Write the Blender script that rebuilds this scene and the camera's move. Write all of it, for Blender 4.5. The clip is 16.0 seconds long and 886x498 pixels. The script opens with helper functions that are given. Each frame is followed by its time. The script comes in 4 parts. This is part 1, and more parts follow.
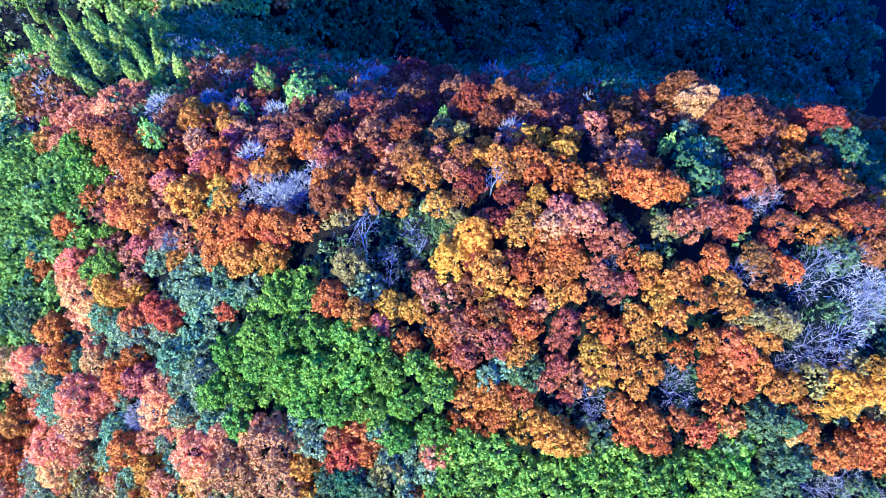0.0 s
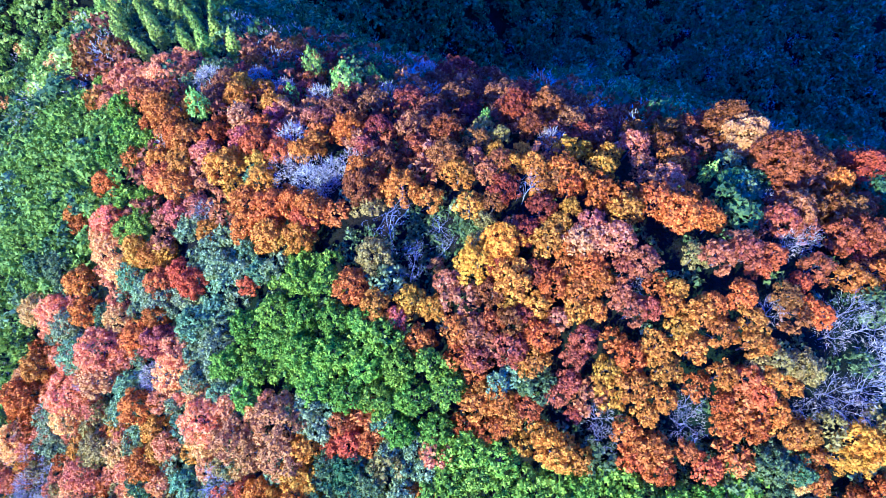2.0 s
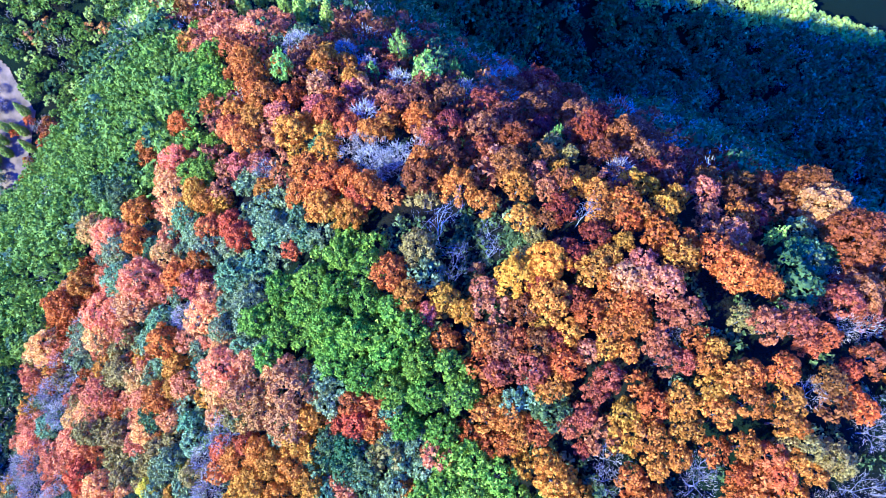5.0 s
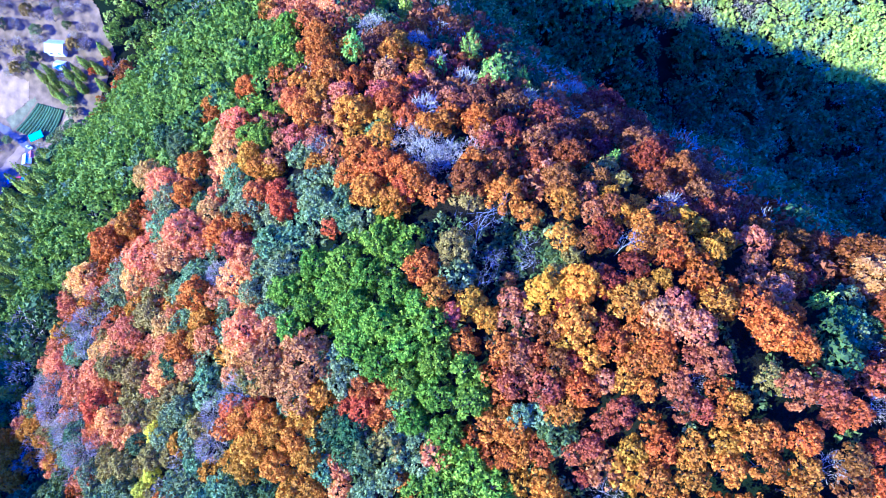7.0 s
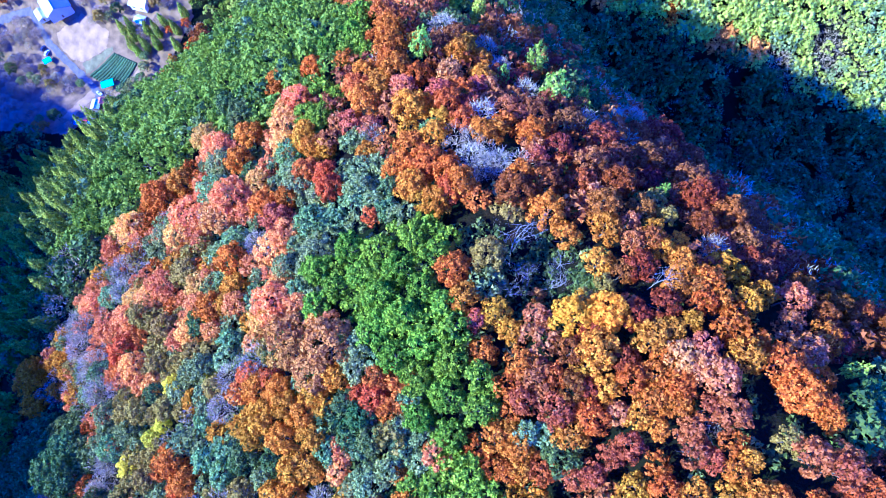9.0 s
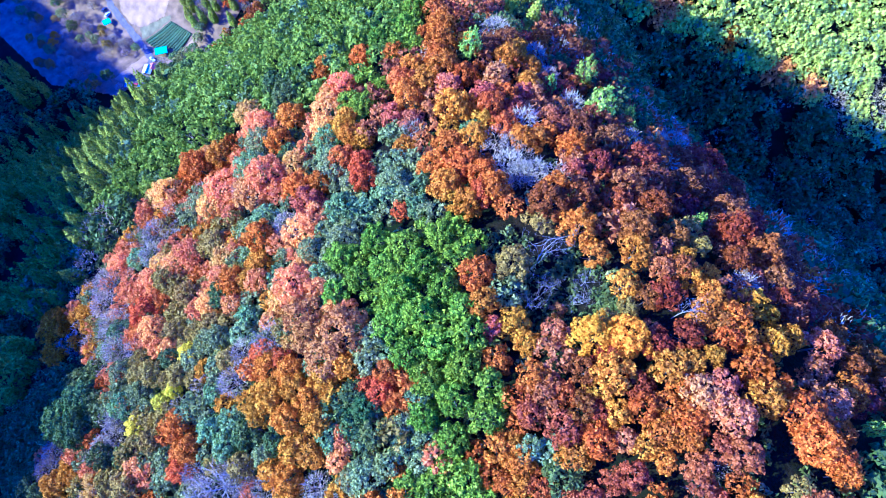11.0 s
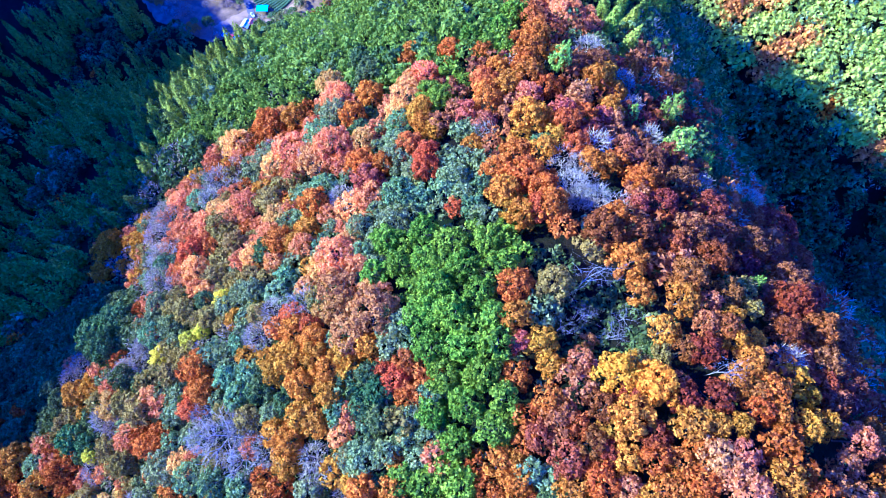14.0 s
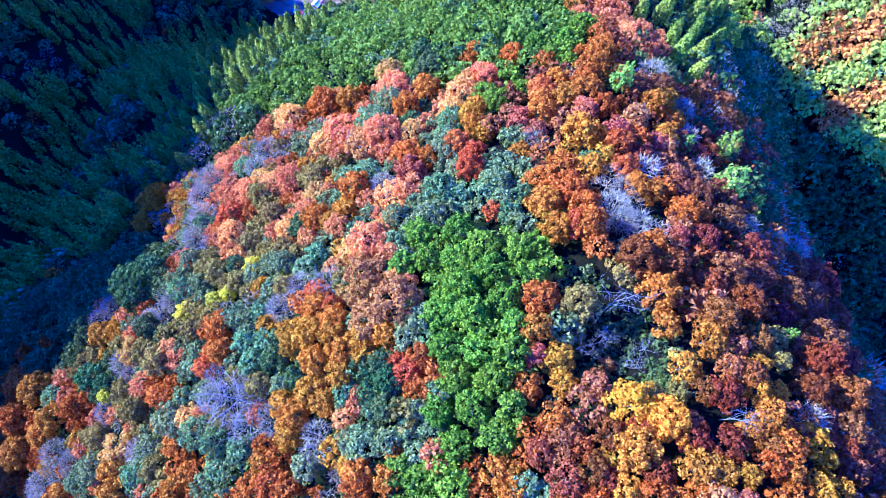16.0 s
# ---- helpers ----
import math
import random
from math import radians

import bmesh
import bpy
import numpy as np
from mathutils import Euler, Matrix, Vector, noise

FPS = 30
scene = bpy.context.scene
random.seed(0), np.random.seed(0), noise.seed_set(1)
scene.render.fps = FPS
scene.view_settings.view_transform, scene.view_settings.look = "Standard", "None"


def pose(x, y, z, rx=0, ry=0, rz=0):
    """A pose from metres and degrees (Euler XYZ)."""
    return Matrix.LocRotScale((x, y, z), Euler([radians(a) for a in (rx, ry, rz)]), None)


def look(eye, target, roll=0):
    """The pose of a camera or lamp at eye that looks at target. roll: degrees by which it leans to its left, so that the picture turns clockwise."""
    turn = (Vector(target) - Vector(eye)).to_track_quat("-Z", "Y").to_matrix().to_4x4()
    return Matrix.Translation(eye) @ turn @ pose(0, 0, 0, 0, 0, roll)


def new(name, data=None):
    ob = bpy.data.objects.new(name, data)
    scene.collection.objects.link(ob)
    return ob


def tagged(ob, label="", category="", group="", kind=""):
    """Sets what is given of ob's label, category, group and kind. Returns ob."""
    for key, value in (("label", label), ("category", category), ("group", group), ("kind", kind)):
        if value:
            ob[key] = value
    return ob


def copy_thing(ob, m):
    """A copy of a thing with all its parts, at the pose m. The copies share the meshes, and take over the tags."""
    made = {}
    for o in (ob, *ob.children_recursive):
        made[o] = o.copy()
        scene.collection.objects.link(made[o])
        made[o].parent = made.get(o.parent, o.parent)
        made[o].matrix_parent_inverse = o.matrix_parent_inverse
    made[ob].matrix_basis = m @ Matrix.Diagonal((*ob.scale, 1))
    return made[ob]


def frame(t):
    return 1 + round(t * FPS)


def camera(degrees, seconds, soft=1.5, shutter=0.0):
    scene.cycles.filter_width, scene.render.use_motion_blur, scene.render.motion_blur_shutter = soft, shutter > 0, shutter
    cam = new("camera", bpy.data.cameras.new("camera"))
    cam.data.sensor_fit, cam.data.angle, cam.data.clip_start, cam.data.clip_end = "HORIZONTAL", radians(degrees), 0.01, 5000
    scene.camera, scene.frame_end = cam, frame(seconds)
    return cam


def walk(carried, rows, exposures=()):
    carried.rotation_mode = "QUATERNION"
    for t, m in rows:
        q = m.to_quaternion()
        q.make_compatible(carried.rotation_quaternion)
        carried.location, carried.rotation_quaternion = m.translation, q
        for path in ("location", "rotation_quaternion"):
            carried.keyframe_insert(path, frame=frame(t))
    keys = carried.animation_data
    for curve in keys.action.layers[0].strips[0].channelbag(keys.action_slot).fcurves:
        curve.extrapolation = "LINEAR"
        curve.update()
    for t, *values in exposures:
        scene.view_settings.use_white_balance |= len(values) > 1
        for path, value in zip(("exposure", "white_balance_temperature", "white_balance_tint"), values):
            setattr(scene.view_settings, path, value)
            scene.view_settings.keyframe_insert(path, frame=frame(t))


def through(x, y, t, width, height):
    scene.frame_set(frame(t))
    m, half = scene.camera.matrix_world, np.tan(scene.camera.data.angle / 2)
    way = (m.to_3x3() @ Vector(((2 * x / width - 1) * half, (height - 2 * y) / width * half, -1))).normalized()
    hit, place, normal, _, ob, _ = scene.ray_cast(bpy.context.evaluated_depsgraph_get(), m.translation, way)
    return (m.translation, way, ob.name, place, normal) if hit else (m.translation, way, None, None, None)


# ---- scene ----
EYE = Vector((0, 0, 120))


def gaze(t, heading, pitch, roll, x, y, z):
    """A row of the walk: the heading counts from +x towards +y, the pitch downwards; x, y, z: the drift from the hovering point."""
    h, p = radians(heading), radians(pitch)
    way = Vector((math.cos(h) * math.cos(p), math.sin(h) * math.cos(p), -math.sin(p)))
    at = EYE + Vector((x, y, z))
    return t, look(at, at + 100 * way, roll)


cam = camera(74.26, 16.0, soft=1.0)
walk(cam, [
    gaze(0, 0.00, 70.43, -0.06, -0.79, -0.30, 0.50),
    gaze(0.5, 1.46, 70.45, -0.08, -0.79, -0.32, 0.46),
    gaze(1, 3.44, 70.45, -0.08, -0.77, -0.31, 0.40),
    gaze(1.5, 5.44, 70.45, -0.05, -0.73, -0.29, 0.35),
    gaze(2, 7.33, 70.46, -0.01, -0.66, -0.26, 0.29),
    gaze(2.5, 9.42, 70.47, 0.06, -0.56, -0.20, 0.23),
    gaze(3, 11.48, 70.51, 0.09, -0.44, -0.13, 0.17),
    gaze(3.5, 13.52, 70.58, 0.10, -0.32, -0.05, 0.11),
    gaze(4, 15.74, 70.62, 0.09, -0.20, 0.03, 0.05),
    gaze(6.5, 27.71, 70.58, 0.15, 0.12, 0.02, -0.09),
    gaze(7, 30.78, 70.59, 0.12, 0.12, 0.02, 0.05),
    gaze(7.5, 33.49, 70.55, 0.05, 0.14, 0.02, 0.20),
    gaze(8, 36.11, 70.51, -0.03, 0.15, 0.03, 0.35),
    gaze(8.5, 38.84, 70.49, -0.11, 0.18, 0.05, 0.49),
    gaze(9, 40.85, 70.46, -0.18, 0.23, 0.07, 0.60),
    gaze(11.5, 50.09, 70.44, -0.06, 0.45, 0.50, 0.08),
    gaze(12, 52.09, 70.41, -0.03, 0.45, 0.43, -0.07),
    gaze(12.5, 54.04, 70.38, -0.05, 0.44, 0.37, -0.22),
    gaze(13, 56.25, 70.32, -0.09, 0.42, 0.30, -0.35),
    gaze(13.5, 58.63, 70.26, -0.10, 0.42, 0.22, -0.47),
    gaze(14, 61.43, 70.19, -0.06, 0.41, 0.15, -0.55),
    gaze(14.5, 64.23, 70.14, 0.00, 0.42, 0.06, -0.61),
    gaze(15, 66.90, 70.12, 0.08, 0.43, -0.03, -0.64),
    gaze(15.5, 69.01, 70.10, 0.13, 0.44, -0.14, -0.66),
    gaze(16, 70.70, 70.08, 0.14, 0.43, -0.24, -0.67),
], exposures=((0, 1.62, 3530, 6), (16, 1.62, 3530, 6)))

# ---- world and sun ----
SUN = Vector((math.cos(radians(146)), math.sin(radians(146)), math.tan(radians(31.8)))).normalized()
world = bpy.data.worlds.new("sky")
scene.world = world
world.use_nodes = True
wn = world.node_tree.nodes
sky = wn.new("ShaderNodeTexSky")
sky.sky_type = "NISHITA"
sky.sun_disc = False
sky.air_density, sky.dust_density, sky.ozone_density = 1.6, 0.1, 10.0
sky.sun_elevation = math.asin(SUN.z)
sky.sun_rotation = math.atan2(SUN.x, SUN.y)
clear = wn.new("ShaderNodeHueSaturation")  # sky light tinted and brightened to turn the shade blue
clear.inputs["Hue"].default_value, clear.inputs["Saturation"].default_value, clear.inputs["Value"].default_value = 0.545, 1.20, 2.50
world.node_tree.links.new(sky.outputs[0], clear.inputs["Color"])
world.node_tree.links.new(clear.outputs[0], wn["Background"].inputs[0])
wn["Background"].inputs[1].default_value = 0.15
lamp = bpy.data.lights.new("sun", "SUN")
lamp.energy, lamp.angle, lamp.color = 5.0, radians(0.5), (1.0, 0.78, 0.45)
new("sun", lamp).matrix_world = look(SUN * 900, (0, 0, 0))


# ---- materials ----
def material(name, rough=0.7, metal=0.0):
    m = bpy.data.materials.new(name)
    m.use_nodes = True
    b = m.node_tree.nodes["Principled BSDF"]
    b.inputs["Roughness"].default_value, b.inputs["Metallic"].default_value = rough, metal
    return m, m.node_tree, b


def ramp(nt, source, stops):
    r = nt.nodes.new("ShaderNodeValToRGB")
    while len(r.color_ramp.elements) < len(stops):
        r.color_ramp.elements.new(0.5)
    for e, (p, c) in zip(r.color_ramp.elements, stops):
        e.position, e.color = p, (*c, 1)
    nt.links.new(source, r.inputs[0])
    return r.outputs[0]


def noise_of(nt, scale, detail=3.0, coords="Object"):
    n = nt.nodes.new("ShaderNodeTexNoise")
    n.inputs["Scale"].default_value, n.inputs["Detail"].default_value = scale, detail
    nt.links.new(nt.nodes.new("ShaderNodeTexCoord").outputs[coords], n.inputs[0])
    return n.outputs[0]


def mixed(nt, fac, a, b, blend="MIX"):
    x = nt.nodes.new("ShaderNodeMix")
    x.data_type, x.blend_type = "RGBA", blend
    for slot, v in ((0, fac), (6, a), (7, b)):
        if isinstance(v, (int, float)):
            x.inputs[slot].default_value = v
        elif isinstance(v, tuple):
            x.inputs[slot].default_value = (*v, 1)
        else:
            nt.links.new(v, x.inputs[slot])
    return x.outputs[2]


def foliage(name, dark, mid, light, through=0.16, rough=0.55, other=None, drift=0.55, hue=0.012):
    """Leaves: three tones from leaf to leaf, a drift in tone through each crown, and trees that differ by hue."""
    m, nt, b = material(name, rough)
    b.inputs["Specular IOR Level"].default_value = 0.10
    island = nt.nodes.new("ShaderNodeNewGeometry").outputs["Random Per Island"]
    col = ramp(nt, island, ((0.0, dark), (0.45, mid), (1.0, light)))
    patch = ramp(nt, noise_of(nt, 0.22, 2.0), ((0.40, (0, 0, 0)), (0.62, (1, 1, 1))))
    col2 = mixed(nt, 0.65, col, other or light)
    sel = nt.nodes.new("ShaderNodeMath")
    sel.operation = "MULTIPLY"
    nt.links.new(patch, sel.inputs[0])
    sel.inputs[1].default_value = drift
    col = mixed(nt, sel.outputs[0], col, col2)
    info = nt.nodes.new("ShaderNodeObjectInfo").outputs["Random"]
    hsv = nt.nodes.new("ShaderNodeHueSaturation")
    for slot, lo, hi in (("Hue", 0.5 - hue, 0.5 + hue), ("Value", 0.78, 1.22)):
        r = nt.nodes.new("ShaderNodeMapRange")
        r.inputs["To Min"].default_value, r.inputs["To Max"].default_value = lo, hi
        if slot == "Hue":
            w = nt.nodes.new("ShaderNodeMath")
            w.operation = "FRACT"
            k = nt.nodes.new("ShaderNodeMath")
            k.operation = "MULTIPLY"
            k.inputs[1].default_value = 17.3
            nt.links.new(info, k.inputs[0])
            nt.links.new(k.outputs[0], w.inputs[0])
            nt.links.new(w.outputs[0], r.inputs["Value"])
        else:
            nt.links.new(info, r.inputs["Value"])
        nt.links.new(r.outputs[0], hsv.inputs[slot])
    nt.links.new(col, hsv.inputs["Color"])
    nt.links.new(hsv.outputs[0], b.inputs["Base Color"])
    tl = nt.nodes.new("ShaderNodeBsdfTranslucent")
    nt.links.new(hsv.outputs[0], tl.inputs[0])
    mx = nt.nodes.new("ShaderNodeMixShader")
    mx.inputs[0].default_value = through
    nt.links.new(b.outputs[0], mx.inputs[1])
    nt.links.new(tl.outputs[0], mx.inputs[2])
    nt.links.new(mx.outputs[0], nt.nodes["Material Output"].inputs["Surface"])
    return m


LEAF = {
    "orange": foliage("leaves_orange", (0.13, 0.031, 0.002), (0.45, 0.130, 0.004), (0.84, 0.315, 0.016), other=(0.62, 0.235, 0.008), hue=0.018),
    "redorange": foliage("leaves_red_orange", (0.17, 0.033, 0.004), (0.50, 0.108, 0.010), (0.76, 0.205, 0.026), other=(0.58, 0.16, 0.014)),
    "gold": foliage("leaves_gold", (0.20, 0.078, 0.002), (0.50, 0.21, 0.004), (0.80, 0.38, 0.012), other=(0.60, 0.21, 0.006)),
    "yellow": foliage("leaves_yellow", (0.40, 0.16, 0.002), (0.66, 0.29, 0.003), (0.80, 0.39, 0.007), other=(0.68, 0.28, 0.004)),
    "lemon": foliage("leaves_lemon", (0.50, 0.40, 0.006), (0.78, 0.66, 0.012), (0.90, 0.80, 0.03), 0.3, other=(0.70, 0.64, 0.01)),
    "olive": foliage("leaves_olive", (0.15, 0.105, 0.012), (0.32, 0.225, 0.024), (0.47, 0.335, 0.05), other=(0.40, 0.24, 0.025)),
    "rust": foliage("leaves_rust", (0.085, 0.022, 0.003), (0.23, 0.062, 0.007), (0.41, 0.125, 0.016), other=(0.34, 0.11, 0.009), hue=0.020),
    "salmon": foliage("leaves_salmon", (0.46, 0.160, 0.022), (0.82, 0.355, 0.052), (0.94, 0.50, 0.095), 0.26, other=(0.86, 0.45, 0.045), hue=0.026),
    "coral": foliage("leaves_coral", (0.24, 0.066, 0.014), (0.48, 0.155, 0.034), (0.70, 0.28, 0.07), other=(0.56, 0.21, 0.03), hue=0.02),
    "crimson": foliage("leaves_crimson", (0.15, 0.034, 0.007), (0.36, 0.092, 0.016), (0.58, 0.19, 0.044), other=(0.46, 0.14, 0.016)),
    "darkred": foliage("leaves_dark_red", (0.11, 0.031, 0.009), (0.235, 0.067, 0.016), (0.38, 0.125, 0.032), other=(0.31, 0.105, 0.018), hue=0.020),
    "browncanopy": foliage("leaves_tan", (0.32, 0.135, 0.018), (0.54, 0.25, 0.032), (0.70, 0.37, 0.055), other=(0.58, 0.25, 0.024)),
    "green": foliage("leaves_green", (0.035, 0.062, 0.003), (0.155, 0.240, 0.007), (0.44, 0.54, 0.018), 0.20, 0.5, (0.28, 0.36, 0.008)),
    "lightgreen": foliage("leaves_light_green", (0.15, 0.18, 0.045), (0.27, 0.31, 0.08), (0.39, 0.43, 0.13), 0.25),
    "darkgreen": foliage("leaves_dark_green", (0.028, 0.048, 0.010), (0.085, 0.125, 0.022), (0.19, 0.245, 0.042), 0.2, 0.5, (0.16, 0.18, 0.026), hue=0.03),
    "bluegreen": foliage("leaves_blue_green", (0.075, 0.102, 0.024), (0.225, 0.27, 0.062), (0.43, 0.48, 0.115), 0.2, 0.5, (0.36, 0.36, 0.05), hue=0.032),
    "slope": foliage("leaves_slope_green", (0.090, 0.140, 0.010), (0.22, 0.305, 0.018), (0.42, 0.50, 0.032), 0.22, 0.5, (0.34, 0.39, 0.018), drift=0.8),
    "cedar": foliage("needles_cedar", (0.15, 0.185, 0.013), (0.33, 0.385, 0.026), (0.52, 0.56, 0.045), 0.15, 0.6, (0.44, 0.46, 0.028)),
    "pine": foliage("needles_pine", (0.16, 0.22, 0.02), (0.34, 0.44, 0.035), (0.50, 0.58, 0.06), 0.25, 0.6),
    "lime": foliage("leaves_lime", (0.36, 0.44, 0.045), (0.50, 0.57, 0.06), (0.63, 0.68, 0.09), 0.35, 0.5, (0.54, 0.58, 0.06)),
    "palegreen": foliage("leaves_pale_green", (0.22, 0.26, 0.07), (0.33, 0.38, 0.11), (0.45, 0.50, 0.15), 0.2, 0.5),
    "lilac": foliage("twigs_lilac", (0.27, 0.215, 0.115), (0.43, 0.345, 0.185), (0.57, 0.475, 0.28), 0.1, 0.8, (0.53, 0.38, 0.18), hue=0.02),
}


def bark(name, dark, light, scale=3.0):
    m, nt, b = material(name, 0.85)
    col = ramp(nt, noise_of(nt, scale, 5.0), ((0.3, dark), (0.7, light)))
    nt.links.new(col, b.inputs["Base Color"])
    bp = nt.nodes.new("ShaderNodeBump")
    bp.inputs["Strength"].default_value, bp.inputs["Distance"].default_value = 0.5, 0.05
    nt.links.new(noise_of(nt, scale * 4, 4.0), bp.inputs["Height"])
    nt.links.new(bp.outputs[0], b.inputs["Normal"])
    return m


BARK = bark("bark_brown", (0.06, 0.045, 0.035), (0.17, 0.14, 0.11))
PALE = bark("bark_bleached", (0.22, 0.19, 0.16), (0.48, 0.44, 0.38))
GREY = bark("bark_grey", (0.13, 0.105, 0.085), (0.32, 0.27, 0.22))


def forest_floor():
    m, nt, b = material("forest_floor", 0.95)
    b.inputs["Specular IOR Level"].default_value = 0.05
    # litter taken to near-black: shade of the gaps between trees is in its colour
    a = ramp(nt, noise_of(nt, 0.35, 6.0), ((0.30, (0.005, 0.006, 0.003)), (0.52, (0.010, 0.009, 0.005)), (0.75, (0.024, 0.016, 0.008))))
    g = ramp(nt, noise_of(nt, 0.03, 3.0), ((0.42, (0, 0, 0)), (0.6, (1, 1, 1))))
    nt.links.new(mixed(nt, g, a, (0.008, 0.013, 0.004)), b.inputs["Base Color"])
    bp = nt.nodes.new("ShaderNodeBump")
    bp.inputs["Strength"].default_value, bp.inputs["Distance"].default_value = 0.8, 0.6
    nt.links.new(noise_of(nt, 1.3, 6.0), bp.inputs["Height"])
    nt.links.new(bp.outputs[0], b.inputs["Normal"])
    return m


FLOOR = forest_floor()

# ---- the lie of the land ----
# crest line of the hill: x, y, z
CREST = ((-5, -330, -90), (8, -220, -45), (20, -120, 20), (29, -40, 33), (35, 10, 26), (52, 45, 10),
         (72, 80, -3), (112, 125, -34), (150, 190, -104), (178, 260, -140), (190, 360, -170))


def softmax(a, b, k):
    return 0.5 * (a + b + np.sqrt((a - b) ** 2 + k * k))


def relief(x, y, size, seed):
    s = 0.0
    for i, (p, q) in enumerate(((0.83, 0.56), (-0.42, 0.91), (0.97, -0.24), (0.31, 0.95), (-0.77, 0.64))):
        s = s + np.sin((p * x + q * y) / size * (1 + 0.37 * i) + seed * (i + 1.7))
    return s / 5


def height(x, y):
    """Ground level of the hill, its two valleys and the mountains beyond them."""
    x, y = np.asarray(x, float), np.asarray(y, float)
    best, cz, side = np.full(x.shape, 1e9), np.zeros(x.shape), np.zeros(x.shape)
    for (x0, y0, z0), (x1, y1, z1) in zip(CREST[:-1], CREST[1:]):
        dx, dy = x1 - x0, y1 - y0
        n2 = dx * dx + dy * dy
        u = np.clip(((x - x0) * dx + (y - y0) * dy) / n2, 0, 1)
        d = np.hypot(x - x0 - u * dx, y - y0 - u * dy)
        near = d < best
        best = np.where(near, d, best)
        cz = np.where(near, z0 + u * (z1 - z0), cz)
        side = np.where(near, (dx * (y - y0) - dy * (x - x0)) / math.sqrt(n2), side)
    left = 0.5 + 0.5 * np.tanh(side / 25)
    slope = 0.69 * left + 0.61 * (1 - left)
    hill = cz - slope * (np.sqrt(best ** 2 + 18 ** 2) - 18)
    # the eastern flank falls away below a shoulder
    hill = hill - (1 - left) * 0.66 * 8 * np.log1p(np.exp(np.clip((best - 33) / 8, -30, 30)))
    # western mountain, which keeps the valley in shade, and the sunny eastern one
    west = -172 + 1.04 * np.maximum(0, -100 - 0.05 * (y - 150) - x) + 0.35 * np.maximum(0, -200 - x)
    west = np.minimum(west, np.interp(y, (180, 225, 290, 420, 520), (76, 92, 198, 200, 70)))
    east = -152 + 0.95 * (x - 221 + 0.86 * np.minimum(y, 115 + 0.15 * (y - 115)))
    fan = -150 + 0.64 * (x - 204 + 0.52 * (y - 3 * np.maximum(0, 215 - y)))
    east = np.minimum(np.maximum(east, fan), 130 + 0.05 * x)
    z = softmax(hill, softmax(west, east, 8), 10)
    z = softmax(z, np.full(x.shape, -166.0), 6)
    bump = np.clip((z + 160) / 40, 0, 1)
    # dip added to the relief so that the clearing falls into shade
    hollow = 8.5 * np.exp(-((x - 31.5) ** 2 + (y - 6.0) ** 2) / 8.0 ** 2)
    return z - hollow + bump * (4.0 * relief(x, y, 34, 1.0) + 1.6 * relief(x, y, 13, 4.0))


def mesh_of(name, verts, faces, mat, smooth=False):
    """A mesh from numpy corners and faces with one number of corners each."""
    me = bpy.data.meshes.new(name)
    verts, faces = np.asarray(verts, np.float32), np.asarray(faces, np.int32)
    n, k = faces.shape
    me.vertices.add(len(verts))
    me.vertices.foreach_set("co", verts.ravel())
    me.loops.add(n * k)
    me.loops.foreach_set("vertex_index", faces.ravel())
    me.polygons.add(n)
    me.polygons.foreach_set("loop_start", np.arange(0, n * k, k, dtype=np.int32))
    me.update(calc_edges=True)
    if smooth:
        me.polygons.foreach_set("use_smooth", np.ones(n, bool))
    me.materials.append(mat)
    return me


def sheet():
    """The ground as one sheet, fine under the view and coarse to the horizon."""
    far = np.array([400, 450, 520, 620, 780, 1000, 1400, 2000, 3000], float)
    axis = np.concatenate([-far[::-1], np.arange(-390, 391, 5.0), far])
    gx, gy = np.meshgrid(axis, axis, indexing="ij")
    v = np.stack([gx, gy, height(gx, gy)], -1).reshape(-1, 3)
    n = len(axis)
    i = np.arange(n * n).reshape(n, n)
    f = np.stack([i[:-1, :-1], i[1:, :-1], i[1:, 1:], i[:-1, 1:]], -1).reshape(-1, 4)
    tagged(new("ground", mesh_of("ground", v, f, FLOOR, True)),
           "steep hill and valleys, leaf-littered forest floor darkened for the shade between trees", "ground", kind="structure")


sheet()

# ---- trees: templates ----
RNG = np.random.default_rng(7)


def unit(v):
    return v / np.maximum(np.linalg.norm(v, axis=-1, keepdims=True), 1e-6)


def leaves_at(p, nrm, size, loose=0.6, corners=3):
    """One small tuft of leaves at each place, roughly square to its normal and never quite regular."""
    n = len(p)
    nn = unit(nrm + loose * RNG.normal(size=(n, 3)))
    a = unit(np.cross(nn, RNG.normal(size=(n, 3))))
    b = np.cross(nn, a)
    s = size * RNG.uniform(0.6, 1.25, (n, 1))
    q = []
    ring = ((1, 0.15), (-0.1, 1), (-1, -0.2), (0.2, -0.9)) if corners == 4 else ((1, 0.1), (-0.55, 0.95), (-0.6, -0.9))
    for ca, cb in ring:
        q.append(p + a * s * 0.62 * ca * RNG.uniform(0.7, 1.2, (n, 1)) + b * s * 0.62 * cb * RNG.uniform(0.7, 1.2, (n, 1))
                 + nn * s * 0.22 * RNG.normal(size=(n, 1)))
    v = np.stack(q, 1).reshape(-1, 3)
    return v, np.arange(corners * n).reshape(n, corners)


